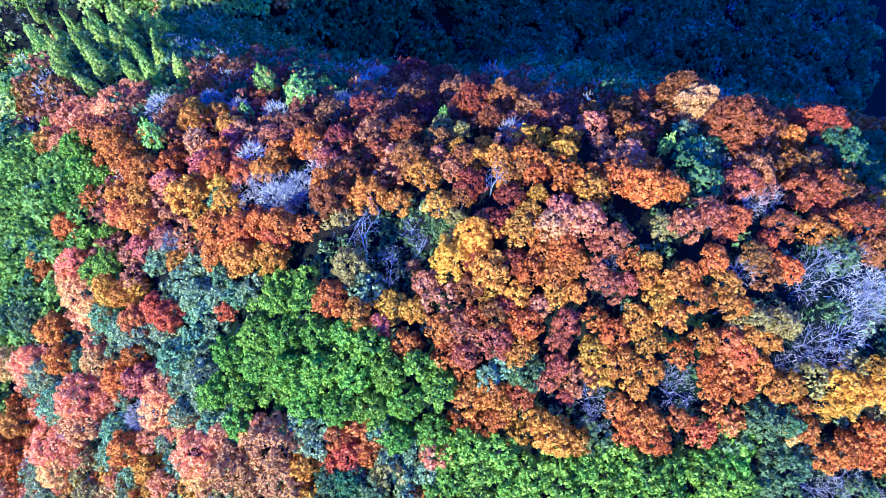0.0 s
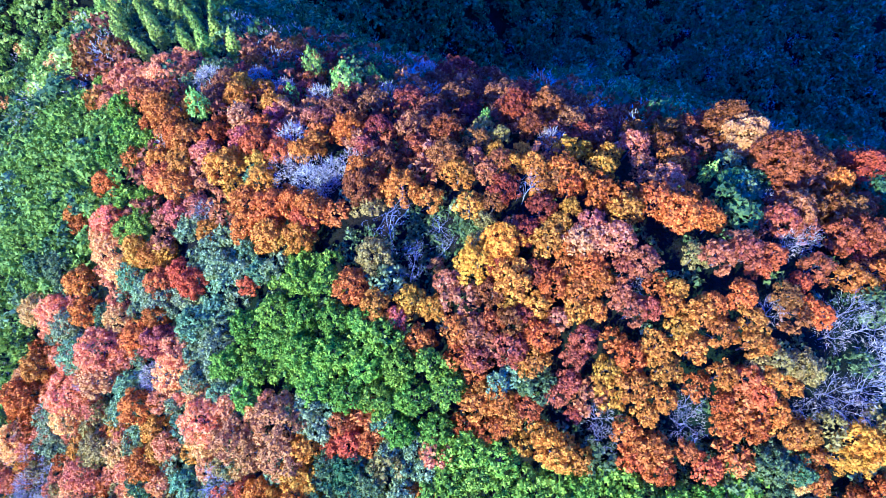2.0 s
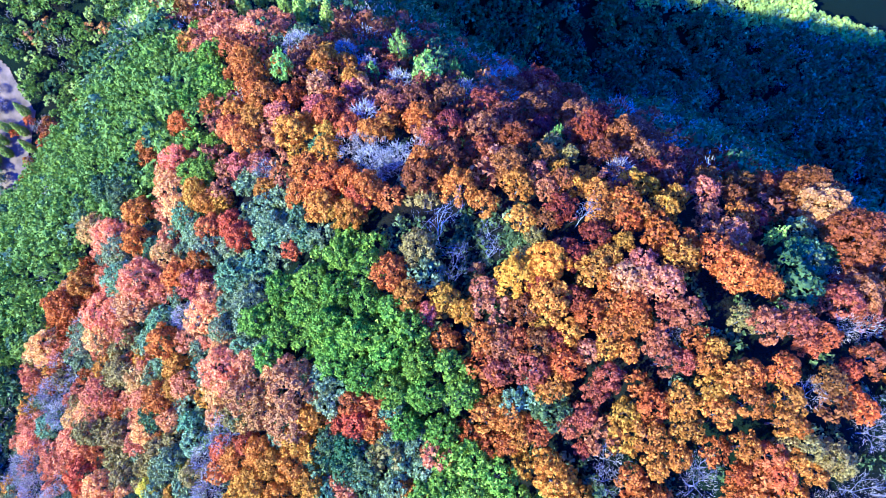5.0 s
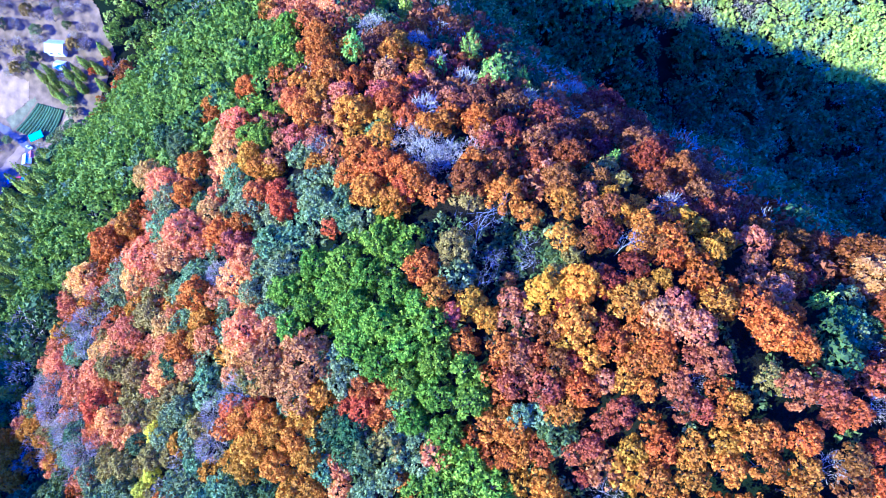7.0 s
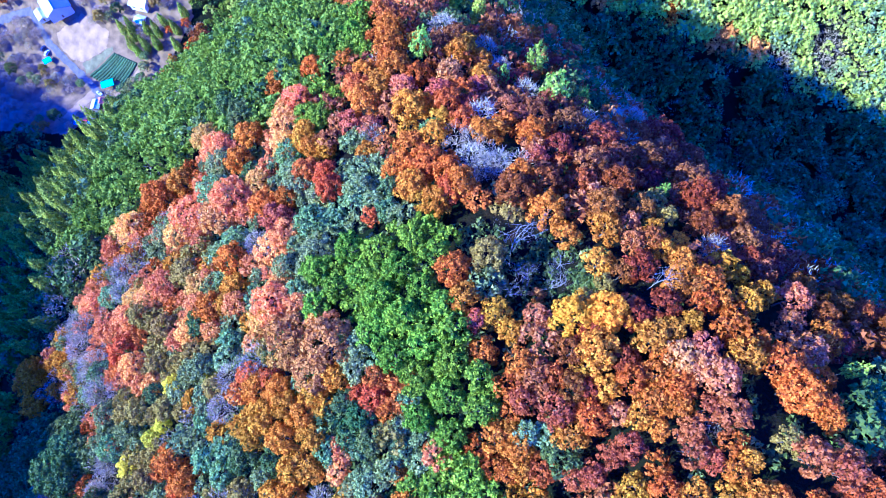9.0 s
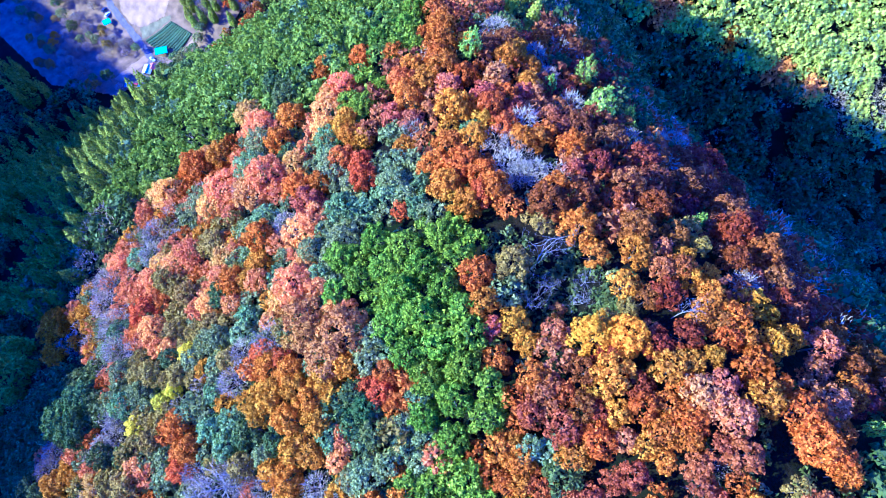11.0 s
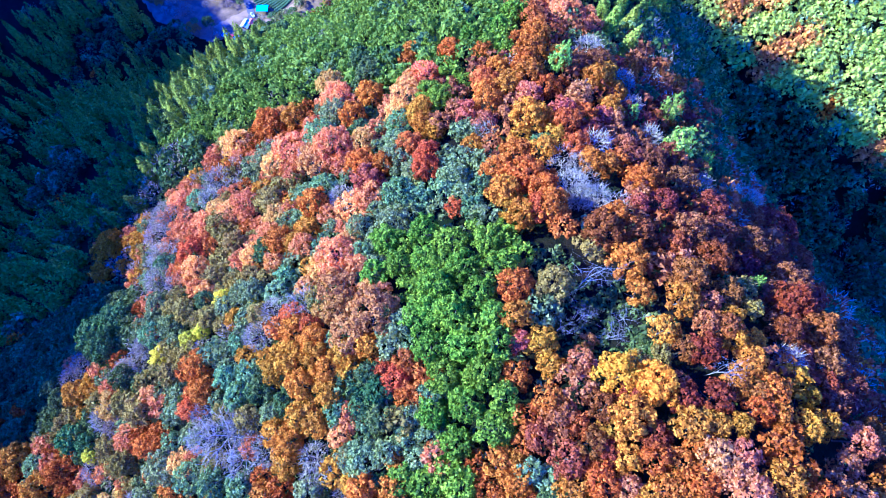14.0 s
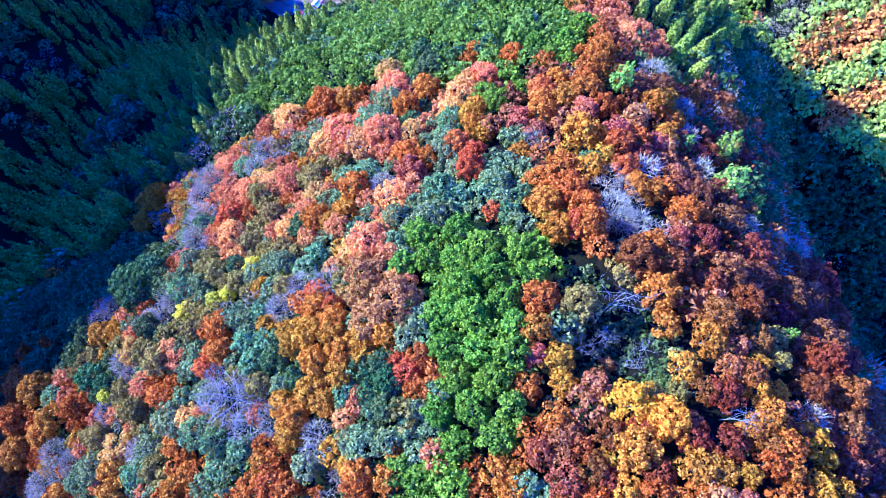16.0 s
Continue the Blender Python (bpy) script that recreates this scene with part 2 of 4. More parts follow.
def dome(r, high, clumps, per, size, clump=0.34, spread=0.85, loose=0.6, base=0.45, fill=0.25):
    """A broad crown of radius r: clumps of leaves set over a dome, uneven, with dark gaps between them."""
    k = np.arange(clumps) + 0.5
    cosv = 1 - 1.12 * k / clumps
    ang = k * 2.39996 + RNG.normal(0, 0.25, clumps)
    sinv = np.sqrt(np.clip(1 - cosv ** 2, 0, 1))
    reach = r * spread * RNG.uniform(0.66, 1.05, clumps)
    c = np.stack([reach * sinv * np.cos(ang), reach * sinv * np.sin(ang), high * (base + (1 - base) * cosv * RNG.uniform(0.8, 1.1, clumps))], -1)
    rad = r * clump * RNG.uniform(0.7, 1.2, clumps)
    mid = np.array([0, 0, high * base * 0.8])
    out = unit(c - mid)
    m = clumps * per
    d = unit(RNG.normal(size=(m, 3)) + 0.75 * np.repeat(out, per, 0) + np.array([0, 0, 0.35]))
    shell = np.where(RNG.random((m, 1)) < fill, RNG.uniform(0.3, 0.8, (m, 1)), RNG.uniform(0.85, 1.12, (m, 1)))
    p = np.repeat(c, per, 0) + d * np.repeat(rad, per)[:, None] * shell
    return leaves_at(p, d, size, loose)


def tube(path, radii, sides=6):
    """A tapered limb along a path."""
    path, v, f = np.asarray(path, float), [], []
    for i, (p, r) in enumerate(zip(path, radii)):
        t = unit(path[min(i + 1, len(path) - 1)] - path[max(i - 1, 0)])
        a = unit(np.cross(t, (0.3, 0.9, 0.2)))
        b = np.cross(t, a)
        for s in range(sides):
            w = 2 * math.pi * s / sides
            v.append(p + r * (math.cos(w) * a + math.sin(w) * b))
    for i in range(len(path) - 1):
        for s in range(sides):
            n = (s + 1) % sides
            f.append((i * sides + s, i * sides + n, (i + 1) * sides + n, (i + 1) * sides + s))
    return np.array(v), np.array(f)


def joined(pieces):
    v, f, n = [], [], 0
    for a, b in pieces:
        v.append(a)
        f.append(b + n)
        n += len(a)
    return np.concatenate(v), np.concatenate(f)


def limbs(rng, start, way, length, radius, depth, out, sides=5, bend=0.35, forks=3, shrink=0.66):
    """A branch that bends, tapers and forks."""
    pts, p, w = [np.array(start, float)], np.array(start, float), unit(np.array(way, float))
    for _ in range(4):
        w = unit(w + bend * 0.5 * rng.normal(size=3) + np.array([0, 0, 0.06]))
        p = p + w * length / 4
        pts.append(p)
    out.append(tube(pts, np.linspace(radius, radius * 0.5, 5), sides))
    if depth:
        for k in range(forks):
            at = pts[2 + (k % 3)] if k else pts[4]
            side = unit(w + 0.95 * rng.normal(size=3) * np.array([1, 1, 0.6]))
            limbs(rng, at, side, length * shrink * rng.uniform(0.8, 1.15), radius * 0.52, depth - 1, out, max(3, sides - 1), bend, forks, shrink)


def trunk_of(seed, high, girth, mat, branches=3, reach=0.5):
    rng = np.random.default_rng(seed)
    lean = rng.normal(0, 0.25, 2)
    path = [(lean[0] * k * k, lean[1] * k * k, -1.2 + (high + 1.2) * k) for k in (0, 0.25, 0.5, 0.75, 1)]
    out = [tube(path, girth * np.array([1.35, 1.0, 0.85, 0.6, 0.3]), 7)]
    for k in range(branches):
        a = k * 2.4 + rng.uniform(0, 0.6)
        limbs(rng, path[2 + k % 2], (math.cos(a), math.sin(a), 0.9), high * reach, girth * 0.45, 0, out, 5)
    v, f = joined(out)
    return mesh_of("trunk", v, f, mat, True)


def bare_of(seed, r, high, girth, mat, depth=3, forks=3, rise=1.1, stems=5):
    """A leafless tree: a trunk and limbs that fork down to twigs."""
    rng = np.random.default_rng(seed)
    out = [tube([(0, 0, -1.2), (0.1, 0, high * 0.2), (0.0, 0.2, high * 0.42)], (girth * 1.3, girth, girth * 0.8), 7)]
    for k in range(stems):
        a = k * 2.4 + rng.uniform(-0.4, 0.4)
        limbs(rng, (0, 0.1, high * (0.2 + 0.05 * k)), (math.cos(a), math.sin(a), rise), 0.55 * math.hypot(r, high * 0.6), girth * 0.55, depth, out, 4, 0.26, forks)
    v, f = joined(out)
    return mesh_of("trunk", v, f, mat, True)


def haze(r, high, count, size):
    """Fine bare twigs that stand up and outwards all round a leafless crown, as slips of wood."""
    u = RNG.random(count)
    d = unit(np.stack([RNG.normal(size=count), RNG.normal(size=count), np.abs(RNG.normal(size=count)) * 0.9 + 0.1], -1))
    p = d * np.array([r, r, high * 0.52]) * (0.45 + 0.55 * np.sqrt(u))[:, None] + np.array([0, 0, high * 0.42])
    way = unit(d + np.array([0, 0, 0.6]) + 0.8 * RNG.normal(size=(count, 3)))
    side = unit(np.cross(way, RNG.normal(size=(count, 3)))) * (0.024 + 0.024 * size)
    n = size * RNG.uniform(0.5, 1.3, (count, 1))
    v = np.stack([p - side, p + side, p + way * n + side * 0.3, p + way * n - side * 0.3], 1).reshape(-1, 3)
    return v, np.arange(4 * count).reshape(-1, 4)


def spire(r, high, tiers, per, size, droop=0.35, top=0.0):
    """A conifer: whorls of sprays that shorten towards a pointed top."""
    ps, ds = [], []
    for k in range(tiers):
        u = k / (tiers - 1)
        rad = r * min(1.0, 0.62 + 1.5 * u) * (1 - u) ** 0.55 * (0.9 + 0.2 * RNG.random()) + 0.15
        z = high * (0.18 + 0.80 * u)
        n = max(5, int(per * (1 - 0.75 * u)))
        arms = max(4, int(7 * (1 - 0.5 * u)))
        a = (RNG.integers(0, arms, n) + RNG.normal(0, 0.16, n)) * 2 * math.pi / arms + k * 1.3
        q = rad * np.sqrt(RNG.uniform(0.12, 1.0, n))
        p = np.stack([q * np.cos(a), q * np.sin(a), z - droop * q + RNG.normal(0, 0.25, n) + top], -1)
        ps.append(p)
        ds.append(unit(np.stack([np.cos(a), np.sin(a), np.full(n, 0.8)], -1)))
    return leaves_at(np.concatenate(ps), np.concatenate(ds), size, 0.45)


# crown templates of three sizes, three of each
SHAPES = {}


def shapes(key, maker, count=3):
    SHAPES[key] = [maker() for _ in range(count)]


shapes("broad_large", lambda: dome(5.5, 7.8, 54, 96, 0.50, 0.215, loose=0.42, fill=0.12))
shapes("broad_mid", lambda: dome(4.0, 6.2, 34, 68, 0.46, 0.25, loose=0.42, fill=0.12), 4)
shapes("broad_small", lambda: dome(2.4, 4.3, 19, 50, 0.38, 0.30, loose=0.42, fill=0.12))
shapes("fine_large", lambda: dome(5.5, 7.0, 80, 50, 0.50, 0.19, 0.94, 0.55, fill=0.12))
shapes("fine_mid", lambda: dome(4.0, 5.6, 48, 40, 0.46, 0.22, 0.94, 0.55, fill=0.12), 4)
shapes("fine_small", lambda: dome(2.4, 3.6, 26, 38, 0.40, 0.29, 0.92, 0.55, fill=0.12))
shapes("ever_large", lambda: dome(5.5, 7.0, 66, 54, 0.54, 0.20, 0.92, 0.42, fill=0.12))
shapes("ever_mid", lambda: dome(4.0, 5.6, 42, 50, 0.48, 0.23, 0.92, 0.42, fill=0.12), 4)
shapes("ever_small", lambda: dome(2.4, 4.2, 20, 52, 0.38, 0.29, 0.92, 0.42, fill=0.12))
shapes("young", lambda: dome(2.4, 3.8, 15, 28, 0.52, 0.33, 0.9, 0.7), 5)
shapes("cedar", lambda: spire(2.9, 13.5, 18, 112, 0.60, 0.5), 4)
shapes("pine", lambda: spire(3.6, 6.2, 7, 130, 0.58, 0.05, 2.0), 3)

# kind: shapes, object name, label
KINDS = {
    "orange": ("broad", "oak_tree", "broadleaf tree in bright orange autumn leaf on the hill"),
    "redorange": ("broad", "maple_tree", "broadleaf tree in red-orange autumn leaf on the hill"),
    "gold": ("broad", "zelkova_tree", "broadleaf tree in golden autumn leaf on the hill"),
    "yellow": ("broad", "zelkova_tree", "broadleaf tree in clear yellow autumn leaf"),
    "lemon": ("broad", "ginkgo_tree", "small broadleaf tree in lemon-yellow leaf among evergreens"),
    "olive": ("broad", "chestnut_tree", "broadleaf tree turning from olive green to yellow"),
    "rust": ("broad", "beech_tree", "broadleaf tree in dull rust-brown autumn leaf"),
    "salmon": ("fine", "cherry_tree", "thin-leaved tree in pale salmon-pink autumn leaf"),
    "coral": ("broad", "cherry_tree", "broadleaf tree in coral-pink autumn leaf near the crest"),
    "crimson": ("broad", "maple_tree", "maple tree in rose-crimson autumn leaf"),
    "darkred": ("fine", "beech_tree", "broadleaf tree in dark red-brown leaf on the shaded slope"),
    "browncanopy": ("fine", "hornbeam_tree", "dense broad tree in tan and salmon leaf beside the green grove"),
    "green": ("ever", "laurel_tree", "bright green glossy evergreen tree of the crest grove"),
    "lightgreen": ("ever", "laurel_tree", "pale grey-green evergreen tree among orange trees"),
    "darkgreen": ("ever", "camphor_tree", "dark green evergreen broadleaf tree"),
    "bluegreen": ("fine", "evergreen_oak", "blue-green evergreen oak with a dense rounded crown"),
}
MADE = {}


def part(name, me, parent, label=""):
    ob = new(name, me)
    ob.parent = parent
    return tagged(ob, label)


def template(kind, size, which):
    """The first tree of a kind, with its parts; later ones are copies."""
    key = (kind, size, which)
    if key in MADE:
        return MADE[key], False
    if kind in KINDS:
        shape, name, label = KINDS[kind]
        group = SHAPES[f"{shape}_{size}"]
        v, f = group[which % len(group)]
        lift = {"large": 3.4, "mid": 2.8, "small": 2.0}[size]
        root = tagged(new(name), label, "tree", kind + " trees on the hill")
        part("trunk", trunk_of(which + 3, lift + v[:, 2].max() * 0.55, {"large": 0.34, "mid": 0.24, "small": 0.14}[size], BARK), root)
        part("crown", mesh_of("crown", v + np.array([0, 0, lift]), f, LEAF[kind]), root)
    elif kind == "lilac":
        root = tagged(new("bare_tree"), "leafless tree with a haze of lilac-grey twigs", "tree", "bare trees on the hill")
        r, high = {"large": (5.0, 10.0), "mid": (3.8, 8.0), "small": (2.5, 6.0)}[size]
        part("trunk", bare_of(which + 40, r, high, 0.17, GREY, 1, 3), root)
        part("crown", mesh_of("crown", *haze(r, high, {"large": 1500, "mid": 950, "small": 460}[size], 0.95), LEAF["lilac"]), root, "bare lilac-grey twigs")
    elif kind == "bare_thin":
        root = tagged(new("bare_tree"), "leafless tree with slender grey branches over shaded ground", "tree", "bare trees on the hill")
        part("trunk", bare_of(which + 50, 4.4, 9.5, 0.16, GREY, 2, 4, 1.0, 5), root)
        part("crown", mesh_of("crown", *haze(4.4, 9.5, 220, 0.95), LEAF["lilac"]), root, "bare lilac-grey twigs")
    elif kind == "bare_big":
        root = tagged(new("bare_tree"), "large leafless tree with spreading pale grey branches", "tree", "bare trees on the hill")
        part("trunk", bare_of(which + 60, 5.2, 10.5, 0.2, PALE, 2, 4, 0.9, 6), root)
        part("crown", mesh_of("crown", *haze(5.0, 10.5, 800, 0.95), LEAF["lilac"]), root, "bare lilac-grey twigs")
    elif kind in ("white_dead", "dead_small"):
        big = kind == "white_dead"
        root = tagged(new("dead_tree"), "dead tree with bleached white limbs and no bark", "tree", "dead trees on the hill")
        part("trunk", bare_of(which + 80, 4.0 if big else 3.2, 13.0 if big else 9.5, 0.13, PALE, 3 if big else 2, 3, 2.3, 5), root)
    elif kind == "pine":
        v, f = SHAPES["pine"][which % 3]
        root = tagged(new("pine_tree"), "light green layered pine standing out of the shaded slope", "tree", "pines on the hill")
        part("trunk", trunk_of(which + 20, 7.0, 0.2, BARK, 3, 0.3), root)
        part("crown", mesh_of("crown", v, f, LEAF["pine"]), root)
    else:
        v, f = SHAPES["cedar"][which % 4]
        root = tagged(new("cedar_tree"), "tall pointed cedar with yellow-green sunlit needles", "tree", "planted cedars on the valley side")
        part("trunk", trunk_of(which + 30, 13.0, 0.22, BARK, 0), root)
        part("crown", mesh_of("crown", v, f, LEAF["cedar"]), root)
    MADE[key] = root
    return root, True


NOMINAL = {"large": 5.5, "mid": 4.0, "small": 2.4}
STOOD = []
TURN = random.Random(5)


def stand(kind, x, y, r, sink=0.0):
    size = "large" if r > 4.7 else "mid" if r > 3.0 else "small"
    if kind in ("bare_big", "bare_thin", "white_dead", "dead_small"):
        size, scale = "large", r / 5.0
    elif kind == "pine":
        size, scale = "mid", r / 3.6
    elif kind == "cedar":
        size, scale = "mid", r / 2.9
    else:
        scale = r / NOMINAL[size]
    root, first = template(kind, size, TURN.randrange(4 if size == "mid" else 3))
    z = float(height(x, y)) - sink
    m = Matrix.LocRotScale((x, y, z), Euler((TURN.gauss(0, 0.05), TURN.gauss(0, 0.05), TURN.uniform(0, 6.28))),
                           (scale * TURN.uniform(0.94, 1.06), scale * TURN.uniform(0.94, 1.06), (0.35 + 0.65 * scale) * TURN.uniform(0.88, 1.15) * (1.7 if kind == "pine" else 1.0)))
    if first:
        root.matrix_basis = m
    else:
        ob = copy_thing(root, Matrix())
        ob.matrix_basis = m
    STOOD.append((x, y, r, kind))


def plant(kind, *places):
    for x, y, r in places:
        stand(kind, x, y, r)


# ---- the trees of the hill: x, y, radius of the crown ----
plant("yellow",
      (8, -67.1, 2.2), (11.2, -65.8, 2.6), (8.8, -63.4, 2.6), (6.4, -61.9, 2.2), (9.5, -59.7, 2.6), (6.4, -58.3, 2.2), (32.5, -6, 3.6), (29.9, -2.2, 3.8))
plant("lemon", (-78.4, 44.6, 2.4), (-20.9, 48.8, 1.9), (-39, 52.6, 2.5), (-36.5, 52.8, 2.0), (-49.8, 55.2, 2.5), (-28.9, 57.5, 2.1))
plant("white_dead",
      (41.5, -8.4, 2.3), (33.8, 3.9, 2.8), (37.2, 5.4, 2.3), (32, 8.6, 2.8), (27.6, 9.1, 2.3), (34.8, 13.7, 3.8))
plant("orange",
      (53.3, -66.9, 2.3), (2.4, -66.2, 2.5), (-0.1, -64.8, 2.7), (34.4, -62.5, 2.3), (0.7, -61.9, 2.7), (52.6, -61.8, 3.1), (32.2, -60.6, 2), (-0.9, -60.4, 2.2),
      (33, -57.8, 2.4), (3.2, -56.2, 2.2), (6.3, -53.9, 2.4), (9.5, -52.5, 2.4), (25.1, -51.9, 2.1), (26.7, -50.2, 1.9), (8.7, -50, 2.4), (15.6, -49.1, 1.9),
      (11.7, -47.7, 2.1), (15.5, -45.5, 2.1), (9.4, -45.4, 1.9), (20, -44.3, 1.7), (23, -41.7, 2.3), (19.9, -41.7, 2.1), (8.6, -40.2, 1.9), (26.1, -40.1, 2.3),
      (11.6, -39.8, 1.9), (15.4, -38.6, 2.1), (20.7, -37.6, 2.3), (37.7, -36.6, 2), (24.7, -36.2, 2.1), (39, -35.2, 2.5))
plant("orange",
      (44.3, -35, 1.9), (23.2, -34.6, 2.3), (18.6, -33.9, 2.3), (51.8, -33.3, 3), (1.5, -32.4, 2.6), (26.7, -31.7, 1.7), (38.5, -31.3, 3.2), (11.8, -31.2, 2.2),
      (15.7, -31, 2.4), (24.3, -30.9, 1.9), (4.7, -30.3, 3.3), (8.7, -29.8, 2), (18.9, -29.4, 2.4), (3.2, -28.4, 2.7), (40.8, -27.9, 3), (6.4, -27.4, 2.4),
      (12.8, -27.2, 2.6), (16.8, -26.3, 2.6), (38.7, -24.1, 2.7), (22.7, -20.7, 1.8), (27.7, -20.7, 2.2), (29.5, -19.1, 2.7), (25.4, -18.2, 2.5), (22.9, -17.4, 2),
      (45.6, -17, 2.2), (28.9, -15.8, 2.5), (42.9, -15.7, 2.1), (32.8, -15.5, 2.3), (36.3, -14.5, 2.1), (47, -14.3, 2.7))
plant("orange",
      (26.5, -14, 2.5), (19.1, -13.2, 2.7), (33.2, -12.7, 2.9), (15, -12.3, 2.7), (43.3, -11.2, 2.2), (6.7, -10.7, 2.1), (46.7, -10.1, 2.5), (5.1, -9, 2.3),
      (26.8, -8.1, 3.5), (9.3, -7.1, 2.5), (10.2, -5.3, 1.9), (7.8, -4.4, 2.8), (18.7, -0.1, 2.6), (-15.7, 0.2, 3), (-8.8, 0.2, 2.7), (39.3, 0.4, 2.6),
      (-13.4, 2.3, 3), (-6.6, 3.8, 2), (-27.9, 4.5, 2.7), (16.2, 5.4, 2.5), (-36.9, 6.9, 3.4), (-31.2, 7.2, 3.9), (40.7, 7.3, 2.5), (-32.5, 10.8, 2.8),
      (41.7, 12.3, 3.3), (-0.7, 12.4, 2), (-56.4, 14.2, 3.2), (-53.5, 15.6, 2.9))
plant("orange",
      (24.3, 18.4, 3.4), (-78.2, 19.7, 4.4), (45.7, 21, 3), (-56.3, 22.9, 3), (59.8, 24.6, 3), (-77.5, 25, 4.5), (-100.6, 25.2, 4), (57.6, 26.8, 3.3),
      (38.4, 27.9, 3.1), (53.6, 32.4, 2.7), (39.2, 33.3, 3.2), (52.1, 34.9, 3.1), (-59.5, 36.4, 3.6), (33, 36.5, 3.6), (39, 37.6, 4.2), (-38.4, 37.7, 3.3),
      (35.8, 42, 3.5), (-38.1, 43.1, 4), (-117, 43.2, 5.2), (41.3, 43.8, 3.8), (-105, 43.8, 4.2), (67.5, 46.1, 3.1), (-90.4, 46.2, 3.6), (-99.2, 46.4, 4.6),
      (59.9, 46.5, 3), (74.1, 51.9, 2.9))
plant("orange",
      (-116.5, 53.1, 5.4), (70.4, 55.7, 3.3), (-105.6, 57.3, 5.3), (57.7, 57.5, 3.5), (-10.2, 60.3, 3.9), (56.1, 62.1, 3.9), (45.7, 62.4, 4), (51.2, 62.9, 4),
      (19.2, 63, 3.1), (-114.5, 63, 5.5), (66.8, 65.4, 3), (1.2, 65.4, 4.3), (58.4, 66.1, 3.3), (15.2, 68.2, 3.9), (60.9, 68.5, 4.1), (52.9, 69.9, 3.4),
      (65.3, 73.8, 4.2), (54.9, 79, 2.9), (20.4, 86.1, 3.9), (50.5, 87.6, 3.4), (27.9, 91.8, 4), (41, 94.5, 3.2), (43.9, 97.8, 2.8), (7.8, 104.7, 4.5),
      (1.2, 109.2, 5.6))
plant("gold",
      (43.6, -68.4, 2.4), (91.1, -43.3, 2.3), (92.6, -37.9, 2.6), (21, -32.4, 2.3), (14.5, -23.2, 2.2), (51.9, -22.4, 2.2), (48.2, -21.2, 2.4), (1.6, -20.6, 2.5),
      (52.4, -18.2, 2.1), (2.4, -17.4, 3.4), (39.3, -15.5, 1.8), (4.2, -15.5, 2.3), (23.2, -12.3, 2.4), (24.3, -8, 2.3), (52, -7.9, 1.9), (48.1, -6.3, 1.9),
      (50.8, -2.5, 2), (44.8, 3.2, 2.7), (22.3, 4.5, 2.2), (-15.1, 4.8, 2.6), (22.6, 8.3, 2.8), (22, 13.8, 2.8), (-25.8, 13.9, 3.1), (-23.8, 16.4, 3.4),
      (-26.1, 19.7, 2.9), (-19.2, 20.2, 2.8), (-2.4, 23.8, 2.6), (-16.4, 24.4, 3.4), (-6.7, 24.7, 2.9), (-11.9, 27.1, 3.1))
plant("gold",
      (-11.1, 30.3, 3.1), (33.3, 30.4, 3.2), (33, 33.6, 3), (-14, 34.6, 3.2), (45.1, 41.4, 2.8), (49.8, 43, 2.6), (52.3, 49.5, 2.7), (48.6, 50.9, 4.3),
      (36.6, 53.2, 2.8), (74.7, 57.1, 3.7), (-6.2, 57.7, 3.4), (-3, 59.7, 3.4), (-78.7, 62.6, 3.7), (32.2, 68.3, 3.1), (32.2, 71.8, 3.5), (35.7, 73.3, 2.8),
      (-62, 112.9, 3.5))
plant("gold",
      (-16.6, 15.8, 2.2), (-17, 18, 3), (-12.5, 20.4, 3.2), (-10.3, 23.9, 3.3), (-20.4, 30.1, 3.2), (-16.1, 30.3, 3.7))
plant("olive",
      (17.9, -51.6, 2.1), (18.7, -49.8, 2.5), (17.8, -46.2, 2.1), (17.7, -43.6, 1.7), (31.7, -33.7, 1.9), (55.4, -3.7, 1.8), (37.3, -2.6, 1.7), (33.4, -2, 2.2),
      (29.3, 15.3, 3.3), (39.2, 18.1, 2.9), (-63.9, 20.3, 3.4), (-30.3, 26.3, 3), (-82.7, 35.4, 3.5), (-67.6, 36.9, 3.7), (-71.1, 42.9, 3.4), (-57.9, 44.4, 4.4),
      (-21.2, 45.5, 2.6), (-46.3, 47.9, 3.2), (-63.9, 50.5, 3.4), (-32.6, 53.6, 3.1), (-85.4, 57.3, 3.3), (-20.1, 57.7, 2.8), (-38.3, 61.6, 3), (-43.1, 64.1, 3.1),
      (-29.6, 66.6, 3), (-22.1, 72.2, 3.5), (-7.7, 77.7, 3.9), (-24.7, 83.8, 4.2))
plant("rust",
      (71.1, -85.2, 4.1), (67.1, -74.5, 3.8), (56.2, -69.6, 5.6), (31.8, -69.4, 2.7), (34.2, -67.3, 3.2), (39.4, -66.9, 2.8), (29.7, -66.6, 2.7), (48.4, -66.1, 3),
      (40.4, -62.2, 3.3), (45.6, -61.7, 3.5), (38.7, -60.2, 2.8), (39.5, -57.5, 2.8), (55.4, -56, 5.6), (44.4, -55.6, 2.1), (32.3, -51.6, 2.6), (51.8, -49.7, 5.6),
      (27.3, -46.5, 2.3), (68.2, -45.8, 3.5), (63.8, -45.7, 5.6), (64.8, -39.7, 3.4), (62.7, -34.8, 3.4), (57.3, -33.4, 2.6), (61.2, -29.1, 3.1), (57.7, -18.9, 2.9),
      (44.9, -13.6, 2.2), (64.7, -12.1, 4.1), (28.2, -11.7, 2.6), (38.8, -11.5, 2.4), (21.5, -10.2, 2.6), (58.2, -9.2, 2.7))
